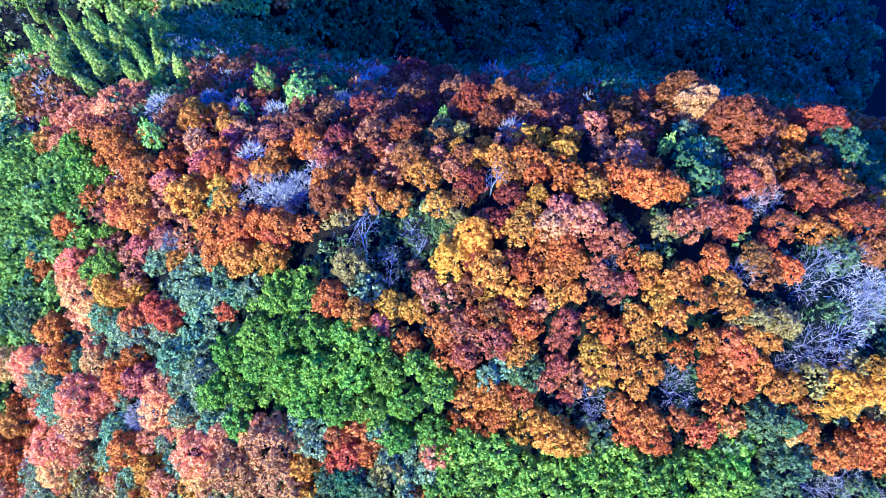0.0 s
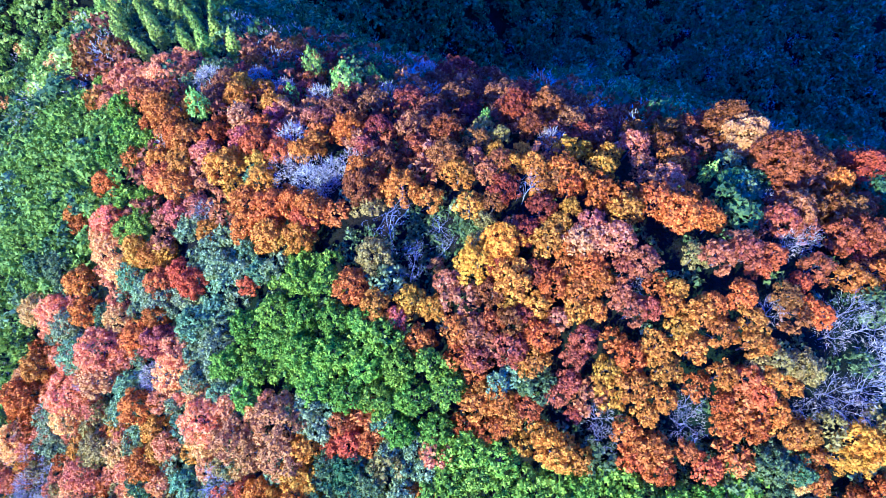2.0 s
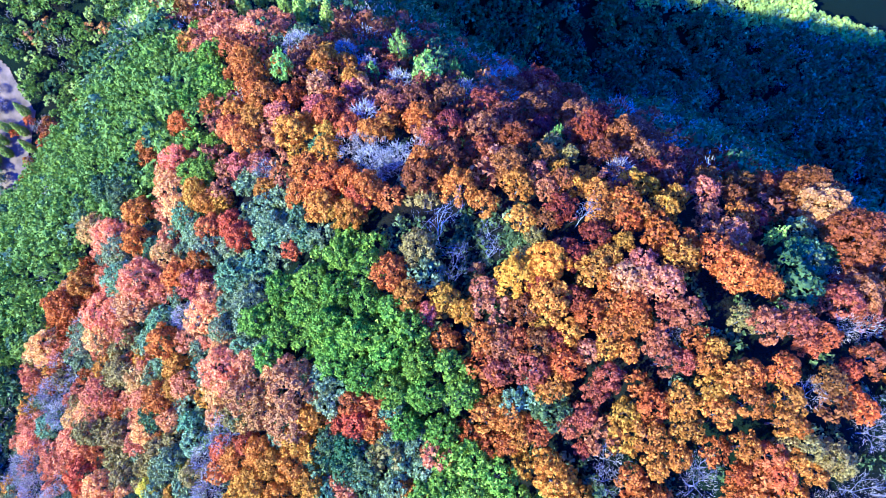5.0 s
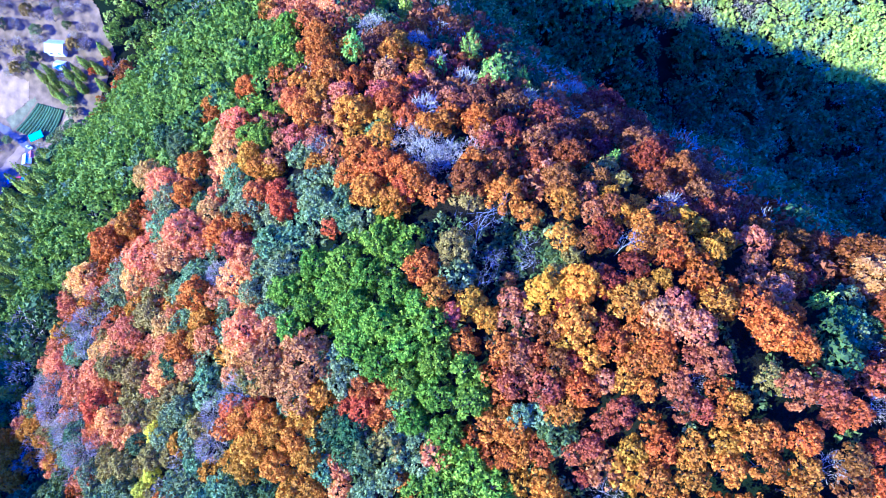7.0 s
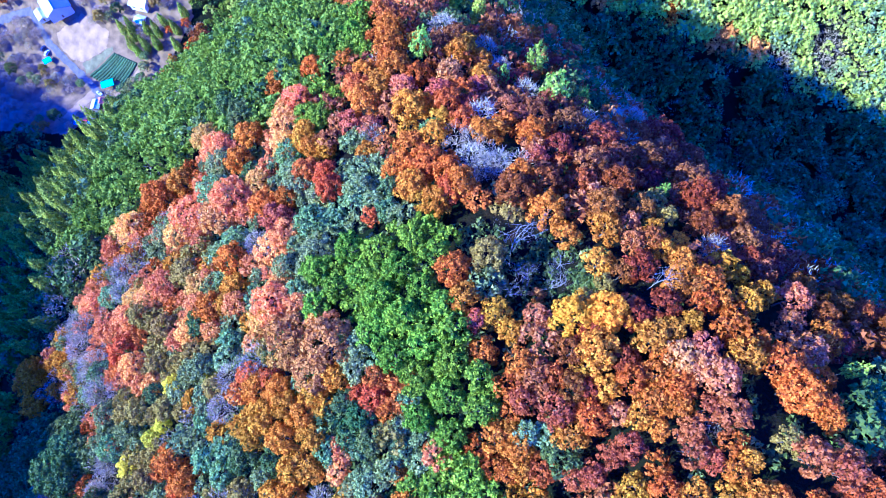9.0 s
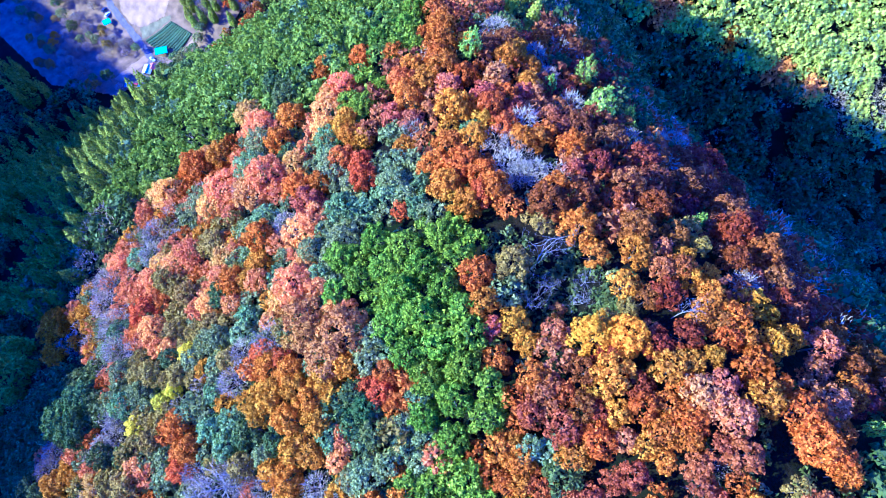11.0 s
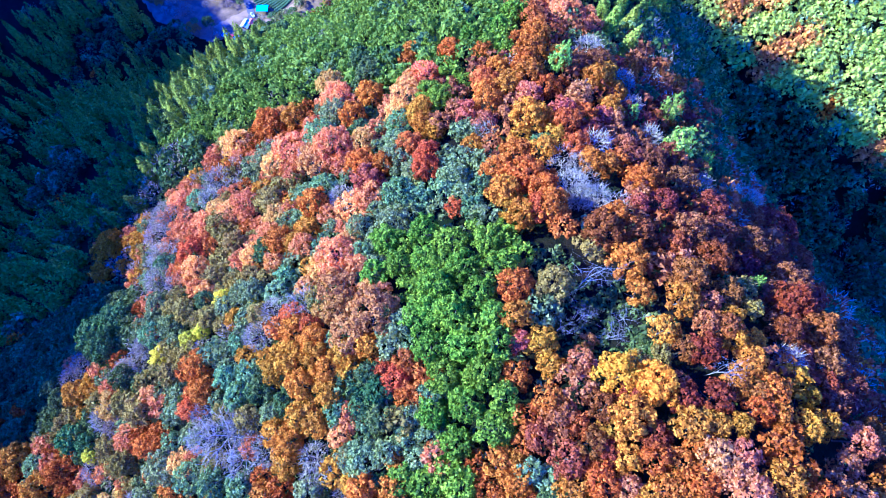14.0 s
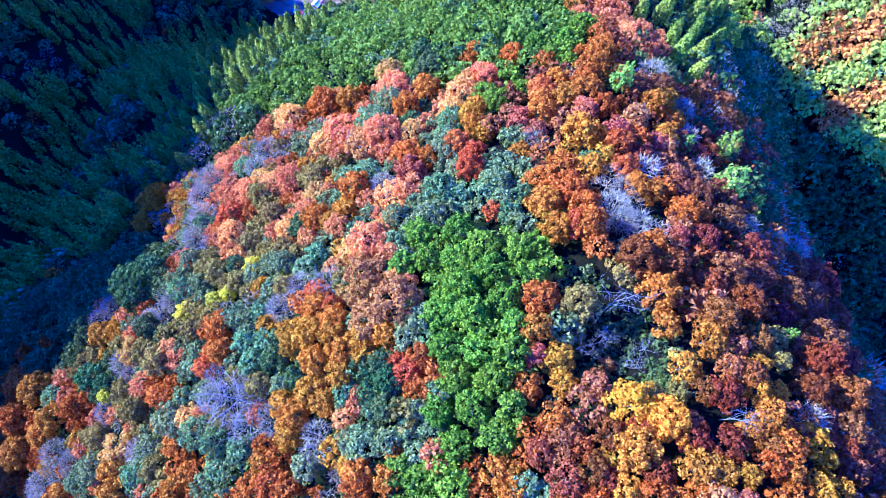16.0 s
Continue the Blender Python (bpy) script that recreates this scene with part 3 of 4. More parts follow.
plant("rust",
      (34.9, -8.6, 2.6), (20.4, -8.3, 2.5), (64.6, -6.5, 4.1), (29.2, -5.7, 2.5), (42.7, -5.4, 2.5), (24.9, -5, 2.5), (47.9, -3.8, 2.5), (40.1, -3.6, 2.1),
      (53.6, 0.6, 2.7), (48.1, 5.8, 3.2), (56.5, 6.3, 3.4), (52.7, 12.1, 3), (47.1, 16.3, 3.5), (41.8, 19.3, 4))
plant("salmon",
      (2.3, -53.6, 1.9), (-13.9, 12.5, 2.2), (-50.2, 26.9, 3.3), (-75.8, 29.9, 4.4), (2.8, 34.2, 2.3), (3.2, 39.3, 2.9), (-64.6, 41.5, 3.4), (-8.7, 44.7, 2.3),
      (0.6, 45.4, 4.1), (-54.3, 45.8, 3), (-4.1, 45.9, 3.1), (4.1, 47.4, 3.1))
plant("salmon",
      (-66.9, 51.6, 3.9), (-5.2, 54.6, 3.1), (12.3, 55.9, 3.9), (-13.7, 56.6, 2.9), (7.9, 56.9, 3.6), (2.8, 59.7, 2.9), (-17.5, 63.3, 3.4), (-32.4, 63.3, 2.8),
      (-12.4, 66.2, 3.7), (-8.7, 70.5, 4.1), (-34, 73, 3.3), (18.9, 75.9, 3.7), (29.7, 76.9, 3.7), (6.1, 78.6, 4.7), (12.3, 78.6, 5.6), (34.2, 80.9, 4.1),
      (79.7, 83.1, 3.8), (-15.3, 83.1, 4.1), (41.2, 83.6, 3.8), (-20.5, 84.7, 4.2), (37.2, 84.8, 3.8), (-27.7, 87.7, 3.9), (-23.8, 90, 3.6), (-3.8, 90.4, 3.9))
plant("salmon",
      (8.5, 91.1, 3.4), (2.2, 92.6, 4.6), (73.7, 95.5, 3.2), (20.6, 97.8, 5.1), (-35.1, 105.5, 4), (20.9, 105.7, 4.4), (5, 110.2, 3.9), (-11.7, 114.1, 4.7))
plant("coral",
      (59.1, -48.2, 5.1), (47.7, -31.5, 2.7), (55.6, -26.8, 2.9), (33.7, -22.7, 2.7), (33, -20.1, 2.5), (36, -18.7, 2.3), (33.2, -17.6, 2.7), (21.4, -15.7, 2),
      (61.5, -10, 2.3), (49.2, 0.8, 2), (26.7, 2.5, 2.7), (31.2, 5, 1.4), (50.1, 7.6, 2.8), (19.4, 9.9, 2.1), (53.2, 21.8, 2.3), (62.2, 35.9, 2.3),
      (66.6, 43.8, 2.5), (64.3, 45.4, 2.8), (55.7, 49.1, 3), (62.4, 52.2, 2.8), (53.7, 57.4, 3.5), (42.6, 57.8, 2.9), (14.6, 61.4, 4.1), (40.9, 62.6, 3))
plant("crimson",
      (39.9, -51.4, 2.5), (42.3, -49.4, 3.5), (44.8, -49.4, 2.4), (39.3, -47.1, 2.7), (39.1, -45, 2.2), (32.2, -40.1, 2.6), (34.3, -39, 2.2), (31.5, -36.8, 2.6),
      (23.8, -27.8, 1.9), (30.6, -26.5, 2.6), (23.2, -25.5, 2.6), (29.1, -24, 2.2), (24.9, -23.9, 2.2), (8.2, -19.6, 1.4), (18.8, -19.1, 2.2), (16.4, -18.3, 2),
      (12.3, -18.3, 2.2), (9.9, -16.7, 2), (17, -8.7, 2.9), (36.3, -6.6, 1.6), (14.9, -3.9, 2.6), (18.5, -3.5, 3), (45.4, -1.8, 2.2))
plant("darkred",
      (62.4, -25.6, 2.6), (57.6, -21.3, 2.6), (63.7, -20.8, 3.2), (73.4, -18.1, 3.6), (62, -16.7, 3.2), (58.7, -13.8, 2.6), (70.4, -13.3, 3.8), (73.9, -7.9, 4),
      (63.3, -3.5, 2.9), (71.6, -3.3, 4), (89.8, -0.4, 5.6), (76.2, 1.4, 4.4), (66.4, 3, 2.8), (70.8, 6.5, 3.9), (90.6, 7.9, 5.6), (64.3, 10.7, 3.7),
      (83.9, 12.5, 3.4), (58, 12.8, 3.6), (68.7, 16.4, 3.4), (58.6, 20.3, 3.2), (67.4, 23, 3.4), (76.3, 25.6, 3), (64.9, 30.2, 3.5), (72.1, 30.8, 3),
      (61.5, 32.9, 2.9), (71.3, 45.4, 2.5), (75.1, 60.5, 3.8), (68.7, 60.9, 3.3))
plant("lilac",
      (117.3, -20.2, 5.1), (55.7, -12.9, 2.4), (-17.7, 3.7, 2.3), (-21, 8.9, 2.9), (-20.2, 11.8, 2.7), (95.4, 17, 4.4), (-28.5, 18.2, 4.1), (85.9, 19.2, 3.2),
      (73.6, 22, 2.6), (-32.8, 24.7, 3.6), (-68.9, 26.1, 4.3), (47.4, 26.8, 2.6), (45.3, 28.1, 3.1), (-42.8, 28.9, 3.8), (40.5, 29.8, 3.2), (-107.8, 30.6, 5.6),
      (44.5, 30.9, 3.5), (-93.7, 31.9, 4.8), (78.5, 32.7, 2.8), (-40.8, 33.4, 3.2), (49.8, 34.6, 2.5), (-100.2, 37.3, 4.9), (72.5, 37.4, 2.8), (56.1, 38, 2.9),
      (-79.4, 40.2, 3.9), (-22, 40.7, 3.1), (-16.7, 43.9, 3.5), (-68.3, 46.2, 3.8), (76.3, 47.1, 2.9), (-70.5, 50.2, 4.3))
plant("lilac",
      (78.7, 54.3, 3.4), (41.1, 55.2, 3.2), (-61, 58.9, 3.5), (-53.6, 60.4, 3.5), (7.9, 62.9, 3.5), (76.4, 65.5, 4.2), (-80.2, 68.9, 3.8), (-76.5, 71, 3.8),
      (-46.5, 78.6, 5.1), (-44.2, 87.2, 5.3), (-25.1, 96.6, 4.4), (-45.5, 98.8, 5.1), (-21, 102.6, 4.6), (-40.7, 102.7, 5.6))
plant("redorange",
      (30.2, -49, 1.7), (33.6, -45.1, 2.2), (13.2, -44, 2.3), (31.4, -42.7, 1.7), (15.4, -42, 2.5), (2.3, -39.1, 2.2), (4.7, -36.3, 1.7), (8.4, -12.4, 2.5),
      (20.2, -5.3, 2.3), (0.4, 14, 2), (-0.4, 16.4, 2.8), (2.1, 17.4, 2.3), (-2, 18.1, 2.1), (35.9, 29.1, 3.1), (-10.5, 34.4, 2.6), (-43, 35.8, 3.3),
      (52.3, 39.4, 3.1), (-13.6, 39.4, 2.7), (25, 40.9, 2), (54.9, 45.6, 3.3), (25.6, 53, 3.5), (28.2, 58, 3.3), (26.3, 63.6, 3.7), (48.2, 67.6, 4.1),
      (-34, 80.4, 4.2), (71.8, 83.6, 2.9))
plant("bluegreen",
      (48.9, -47.1, 1.9), (47.6, -43.4, 2.4), (-2.9, 2.5, 2.4), (0.9, 4.8, 2.4), (-7, 5.9, 2.5), (-3.6, 6.5, 2.3), (-11.9, 6.6, 3.4), (-23.7, 6.8, 2.7),
      (-13.8, 8.3, 2.6), (-0.6, 9.3, 2.3), (3.9, 10.5, 2.5), (-8.2, 12.4, 2.2), (-44.5, 13.8, 2.8), (-38.1, 15, 3), (-12.3, 17.1, 2.7), (-43.3, 19.2, 3.1),
      (4.8, 19.4, 2.3), (-71.7, 21.6, 3.6), (-68.1, 21.7, 3), (1.4, 21.7, 2.6), (5.2, 23.3, 2.6), (-49, 23.8, 3.3), (-25, 24, 2.4), (-64.6, 25.9, 3.6),
      (-92.2, 27, 3.9), (-85.3, 27.6, 3.9), (-6.8, 28, 2.5), (-55, 28.7, 4.3), (-44.6, 31.1, 2.7), (-31.6, 31.7, 2.6))
plant("bluegreen",
      (-52, 33.1, 2.6), (-26.6, 34.6, 2.6), (-31.9, 37.1, 2.9), (6.3, 37.7, 2.6), (27.2, 37.9, 2.8), (-47.4, 39.4, 2.6), (32.4, 41.7, 2.3), (5.1, 42.3, 2.5),
      (-27.3, 42.4, 2.4), (28.1, 42.6, 2.6), (47.8, 43.8, 2.3), (9.4, 44, 2.7), (-34.2, 44.1, 2.8), (-64.8, 44.7, 2.8), (13.3, 44.8, 3.6), (25.9, 45.8, 3),
      (-23.6, 46.4, 2.7), (28.6, 46.9, 3.3), (-14.9, 48, 2.7), (20.6, 48.2, 3), (7.1, 49.1, 3.1), (-20.1, 51, 3.1), (33.2, 51.3, 2.8), (-11.5, 51.3, 2.8),
      (18, 51.5, 3.8), (29.6, 51.7, 2.8), (-1.6, 53, 2.4), (-99.1, 53, 3.6), (-27.7, 54.2, 2.6), (-22.8, 54.5, 3.2))
plant("bluegreen",
      (23.5, 56, 2.9), (36.9, 59.7, 2.6), (-44.4, 60.6, 3.2), (-49.5, 61.6, 3.5), (22.9, 63.6, 4.1), (-3.6, 65.2, 2.7), (25, 67.7, 3.5), (10.8, 68.9, 2.4),
      (5.1, 69.4, 3.7), (0.7, 70.9, 3.4), (-48.3, 71.1, 3.4), (28.2, 72.7, 3.6), (-49.6, 81.7, 3.2), (-43.4, 82, 3.6), (11.6, 88.7, 4.7), (17.8, 93.9, 5),
      (-1.3, 95, 3.6), (-6.6, 97, 3.7), (-29, 100.2, 3.4))
plant("green",
      (-5, -46.3, 2.7), (-1.7, -44.1, 2.7), (-0.1, -40.2, 2.2), (-3.3, -39.6, 2.9), (-1.7, -35, 2.6), (-5.8, -34.4, 2.7), (-3.3, -31, 2.9), (-4.2, -27, 2.7),
      (-2.5, -22.8, 2.7), (-5.1, -18.8, 2.8), (-3.4, -15.1, 3), (-5.2, -11, 2.8), (-0, -9.9, 2.8), (-2.6, -6.4, 2.9), (-7.1, -5.5, 2.9), (1.7, -4.5, 2.8),
      (-3.5, -1.8, 2.9), (9.5, 0.1, 2.8), (-6.2, 1.1, 2.9), (3.5, 1.9, 3.1), (13, 3.7, 2.8), (7.8, 5.6, 3.1), (2.6, 7.5, 3.1), (12.9, 8.3, 3.1),
      (16.7, 11.2, 2.9), (7, 11.2, 3.1), (12.2, 14, 3.1), (18.5, 16, 2.9), (7, 16.9, 3.2), (13.2, 19.7, 3.2))
plant("green",
      (18.7, 20.8, 3.2), (8, 22.6, 3.2), (10.8, 23, 2.9), (24.6, 23.2, 3), (13.6, 26, 3.3), (19.4, 27.4, 3.3), (25.3, 28.9, 3.1), (16.9, 30.8, 3.1),
      (14.1, 32.8, 3.4), (19.9, 33.2, 3.4), (9.5, 35, 3.1), (4.9, 35.4, 2.8), (17.5, 39.1, 3.2), (10.8, 41.3, 3.2), (39.8, 73, 3.5), (38.7, 77.3, 3.3),
      (57.7, 80.8, 3.3), (63.1, 85.7, 3.4), (56.8, 88, 3.4), (69.7, 88.9, 3.4))
plant("dead_small",
      (14.8, 58.1, 2.6), (64.9, 67.6, 3.4))
plant("pine",
      (49.1, -38.4, 1.6), (62.1, -0.2, 1.6), (78.6, 23.4, 1.8), (80.7, 26.4, 2.0), (75.4, 31.4, 4.3), (84, 42.5, 3.4), (71.9, 43.8, 2.1), (64.8, 63.9, 3.0))
plant("browncanopy",
      (-3.9, 27.4, 4), (1.4, 28.3, 4.6), (-4.4, 32.6, 3.4), (-7.7, 35.8, 2.3), (-2, 37.4, 4.4))
plant("darkgreen",
      (60.6, -90.9, 3.6), (60.2, -82.2, 2.6), (48.8, -78.6, 2.6), (51.1, -71.1, 5.6), (-2.6, -54.4, 2.7), (4, -52.5, 2.6), (-0.1, -51.3, 2.5), (-4.2, -50, 2.7),
      (4.6, -48, 3.3), (47.9, -45.6, 2.4), (46.8, -41.2, 2.4), (11.7, -11.5, 1.6), (-8.5, -2.2, 1.9), (-10.8, 2.3, 2), (-5.3, 11.2, 2.8), (-7.4, 15.1, 2.6),
      (-3.8, 15.6, 3.1), (-6.3, 17.4, 2.5), (-3.9, 19, 2.8), (-20.8, 24.4, 2.8), (-23.8, 29.5, 3), (-26.6, 29.6, 2.4), (3, 36.6, 2.3), (-78.9, 47.8, 3.5),
      (-82.7, 51, 4), (-61, 55.5, 3.4), (-33, 60.3, 2.9), (-14.7, 61.8, 3.2), (-84.4, 63.6, 3.8), (-104.2, 65.3, 5.6))
plant("darkgreen",
      (-65, 68.3, 5), (-86.6, 70.2, 3.9), (-63.1, 75, 5.6), (-69.9, 76.6, 5.6), (20.5, 81.1, 3), (-88.1, 89.5, 4.3), (-119.6, 89.9, 5.1), (-110.4, 92.3, 5.6),
      (-102.8, 92.8, 5.6), (30.7, 98, 5), (32, 107.3, 3.9))
plant("bare_big",
      (22.5, -65.9, 2.2), (20.7, -63.8, 2.6), (-35.5, 19.8, 3.6), (-36.5, 25.9, 5.6), (-10.5, 40, 3.6))
plant("lightgreen",
      (11.4, -8, 2.1))
plant("bare_thin",
      (-6.8, -69, 2.3), (-4.3, -64.7, 2.7), (28.6, -64.3, 2.7), (18.3, -63.7, 2.6), (-6, -62.2, 2.7), (25.1, -60.3, 3.5), (16.3, -59.7, 3.5), (13.3, -58.4, 3),
      (-5.1, -58.4, 2.7), (26.6, -56.8, 3.5), (71.6, -56.4, 4.9), (60.4, -56.2, 5.6), (15.4, -55.3, 3.4), (23.3, -54.7, 3), (12.6, -52.1, 2.2), (37.6, -51.5, 2.7),
      (47.6, -48.6, 2.4), (36, -47.9, 2.6), (44.4, -46.1, 2.3), (24.7, -44.4, 2.5), (8.5, -35.6, 3), (10.9, -35.1, 2.6), (27.2, -25.5, 2), (4.8, -24.3, 2.7),
      (8, -23.1, 3.1))

# ---- young trees that close the canopy between them, each like its neighbour ----
CLEARING = Vector((31.5, 6.0))


def inside(x, y, poly):
    c = False
    for (x0, y0), (x1, y1) in zip(poly, poly[1:] + poly[:1]):
        if (y0 > y) != (y1 > y) and x < (x1 - x0) * (y - y0) / (y1 - y0) + x0:
            c = not c
    return c


GREEN_SLOPE = [(-42, 152), (-20, 127), (13, 110), (43, 79), (57, 82), (70, 91), (80, 104), (66, 190), (44, 252), (26, 215), (8, 160), (-10, 150), (-26, 146)]
CEDARS = [(-33, 270), (6, 258), (24, 218), (8, 158), (-11, 147), (-36, 146), (-49, 130), (-58, 110), (-82, 156), (-48, 212)]
EAST_CEDARS = [(96, 104), (82, 82), (88, 65), (114, 82), (140, 92), (184, 136), (180, 178), (106, 112)]
VILLAGE = [(-34, 298), (-8, 266), (8, 262), (20, 249), (60, 249), (84, 250), (100, 268), (130, 330), (60, 440), (-70, 420)]
planted = np.array([(x, y, r) for x, y, r, _ in STOOD])
kinds = [k for *_, k in STOOD]
fill = random.Random(11)
young = {}
for gx in np.arange(-150, 130, 3.7):
    for gy in np.arange(-110, 200, 3.7):
        x, y = gx + fill.uniform(-1.6, 1.6), gy + fill.uniform(-1.6, 1.6)
        if (Vector((x, y)) - CLEARING).length < 7.5 or inside(x, y, GREEN_SLOPE) or inside(x, y, CEDARS):
            continue
        d = np.hypot(planted[:, 0] - x, planted[:, 1] - y)
        if d.min() > 13 or (d - planted[:, 2] * 0.74).min() < 0.6:
            continue
        k = kinds[int(np.argsort(d)[fill.choice((0, 0, 0, 1))])]
        k = {"white_dead": "bluegreen", "dead_small": "salmon", "bare_big": "lilac", "bare_thin": "darkgreen", "lemon": "olive", "pine": "darkred", "browncanopy": "bluegreen", "yellow": "olive"}.get(k, k)
        if x > 55 and k == "lilac":
            k = fill.choice(("darkred", "rust", "darkgreen"))
        if x < 12 and k in ("salmon", "bluegreen", "lilac") and fill.random() < 0.5:
            k = fill.choice(("lilac", "salmon", "olive", "orange", "bluegreen", "salmon", "gold", "salmon"))
        if k in ("orange", "rust", "gold", "redorange", "crimson", "olive", "bare_thin", "darkred") and x > 14 and fill.random() < 0.85:
            continue
        young.setdefault(k, []).append((x, y, fill.uniform(2.0, 3.1)))

for k, spots in young.items():
    pieces = []
    for x, y, r in spots:
        v, f = haze(2.4, 6.0, 190, 0.9) if k == "lilac" else SHAPES["young"][fill.randrange(5)]
        a, s = fill.uniform(0, 6.28), r / 2.4
        w = np.stack([v[:, 0] * math.cos(a) - v[:, 1] * math.sin(a), v[:, 0] * math.sin(a) + v[:, 1] * math.cos(a), v[:, 2]], -1) * s
        pieces.append((w + np.array([x, y, float(height(x, y)) + (0 if k == "lilac" else 1.6)]), f))
        STOOD.append((x, y, r, k))
    v, f = joined(pieces)
    tagged(new("understorey", mesh_of("understorey", v, f, LEAF[k])), "young trees that close the canopy between the large ones", "woodland", kind="stuff")

# ---- woods of the valleys and far slopes ----
hill = np.array([(x, y) for x, y, *_ in STOOD])
cedars, woods = [], {}
scatter = random.Random(23)


BASIN = [(-15, -98), (265, -285), (305, -150), (315, 0), (305, 110), (275, 210), (205, 305), (90, 355), (0, 372), (-155, 320), (-175, 200), (-155, 28)]
EAST_PATCHES = (("browncanopy", 202, 103, 7), ("salmon", 214, 97, 7), ("browncanopy", 205, 78, 6), ("salmon", 215, 76, 6), ("browncanopy", 234, 22, 6), ("salmon", 244, 8, 5), ("gold", 222, 48, 4), ("lilac", 248, -8, 7), ("lilac", 269, -18, 9), ("lilac", 194, 118, 8))


def wood(kind, x, y, r):
    woods.setdefault(kind, []).append((x, y, r))


def spaced(x, y, r):
    """A cedar where there is room for one, and a dark shrub tree where there is not."""
    if all(math.hypot(x - p, y - q) > 6.0 for p, q, _ in cedars):
        cedars.append((x, y, r))
    else:
        wood("darkgreen", x, y, scatter.uniform(1.6, 2.4))


SPOTS = [(gx, gy) for gx in np.arange(-180, 185, 5.2) for gy in np.arange(-290, 380, 5.2)]
SPOTS += [(gx, gy) for gx in np.arange(185, 320, 2.9) for gy in np.arange(-250, 310, 2.9)]
# in the shaded valleys, dark and blue-green kinds also carry the tone of shade
for gx, gy in SPOTS:
        x, y = gx + scatter.uniform(-1.9, 1.9), gy + scatter.uniform(-1.9, 1.9)
        if not inside(x, y, BASIN) or np.hypot(hill[:, 0] - x, hill[:, 1] - y).min() < 6.0:
            continue
        if inside(x, y, VILLAGE):
            continue
        u = scatter.random()
        if inside(x, y, GREEN_SLOPE):
            continue
        if inside(x, y, CEDARS):
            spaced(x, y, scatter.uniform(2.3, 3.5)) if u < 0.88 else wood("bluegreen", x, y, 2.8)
        elif inside(x, y, EAST_CEDARS):
            spaced(x, y, scatter.uniform(2.2, 3.2)) if u < 0.92 else wood("darkgreen", x, y, 2.6)
        elif x > 84 and y > 122:
            if u < 0.9 and (gx < 185 or scatter.random() < 0.5):
                wood("slope" if u < 0.46 else "lime" if u < 0.66 else "darkgreen" if u < 0.78 else "lilac" if u < 0.84 else "browncanopy", x, y, scatter.uniform(2.6, 4.2))
        elif x < -55 or y > 215 and x < 60:
            n = float(relief(x, y, 16, 2.0))
            if scatter.random() < 0.26:
                continue
            if n > -0.16:
                if u < 0.82:
                    wood("cedar", x, y, scatter.uniform(1.9, 3.1))
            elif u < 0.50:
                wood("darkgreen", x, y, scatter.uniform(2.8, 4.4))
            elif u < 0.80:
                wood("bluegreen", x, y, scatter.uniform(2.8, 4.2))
            elif u < 0.93:
                wood("lilac", x, y, scatter.uniform(2.4, 3.6))
            else:
                wood(scatter.choice(("gold", "rust", "olive")), x, y, scatter.uniform(2.0, 3.0))
        # lime starts at the hill's shadow edge; darker kinds inside it paint the shade
        elif x > np.interp(y, (-175, -110, -54, -17, 28, 57, 94, 118, 135, 200), (293, 290, 269, 250, 228, 210, 191, 185, 184, 175)):
            n = float(relief(x, y, 22, 5.0))
            spot = [k for k, px, py, pr in EAST_PATCHES if math.hypot(x - px, y - py) < pr]
            if spot:
                wood(spot[0] if u < 0.85 else "lime", x, y, scatter.uniform(3.2, 4.2))
            elif y < 8 - 0.7 * (x - 250) and y > -75 and n < 0.2:
                wood("palegreen" if u < 0.45 else "lilac" if u < 0.58 else "lime", x, y, scatter.uniform(2.6, 4.2))
            else:
                wood("lime" if u < 0.93 else "palegreen", x, y, scatter.uniform(3.1, 4.7))
        else:
            # lilac, rust and dark red are mixed in for the purple tone of shade
            n = float(relief(x, y, 18, 3.0))
            if gx >= 185 and scatter.random() < 0.62:
                continue
            if x > 135:
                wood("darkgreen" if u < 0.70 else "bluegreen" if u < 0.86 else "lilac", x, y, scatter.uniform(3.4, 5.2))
            elif n > 0.15:
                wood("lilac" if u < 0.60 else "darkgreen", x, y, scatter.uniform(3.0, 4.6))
            elif n < -0.15 and x < 150:
                wood("rust" if u < 0.4 else "darkred" if u < 0.6 else "lilac", x, y, scatter.uniform(2.8, 4.0))
            else:
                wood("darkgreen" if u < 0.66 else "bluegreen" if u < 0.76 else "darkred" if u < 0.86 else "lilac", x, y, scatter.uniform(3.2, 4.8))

for gx in np.arange(40, 135, 3.6):
    for gy in np.arange(-110, 112, 3.6):
        x, y = gx + scatter.uniform(-1.3, 1.3), gy + scatter.uniform(-1.3, 1.3)
        if inside(x, y, GREEN_SLOPE) or inside(x, y, EAST_CEDARS):
            continue
        d = np.hypot(hill[:, 0] - x, hill[:, 1] - y).min()
        if 3.4 < d < 16 - 0.06 * max(0.0, x - 60):
            u = scatter.random()
            wood("brow_darkred" if u < 0.42 else "brow_rust" if u < 0.66 else "lilac" if u < 0.80 else "darkgreen" if u < 0.90 else "brow_crimson", x, y, scatter.uniform(2.1, 3.2))

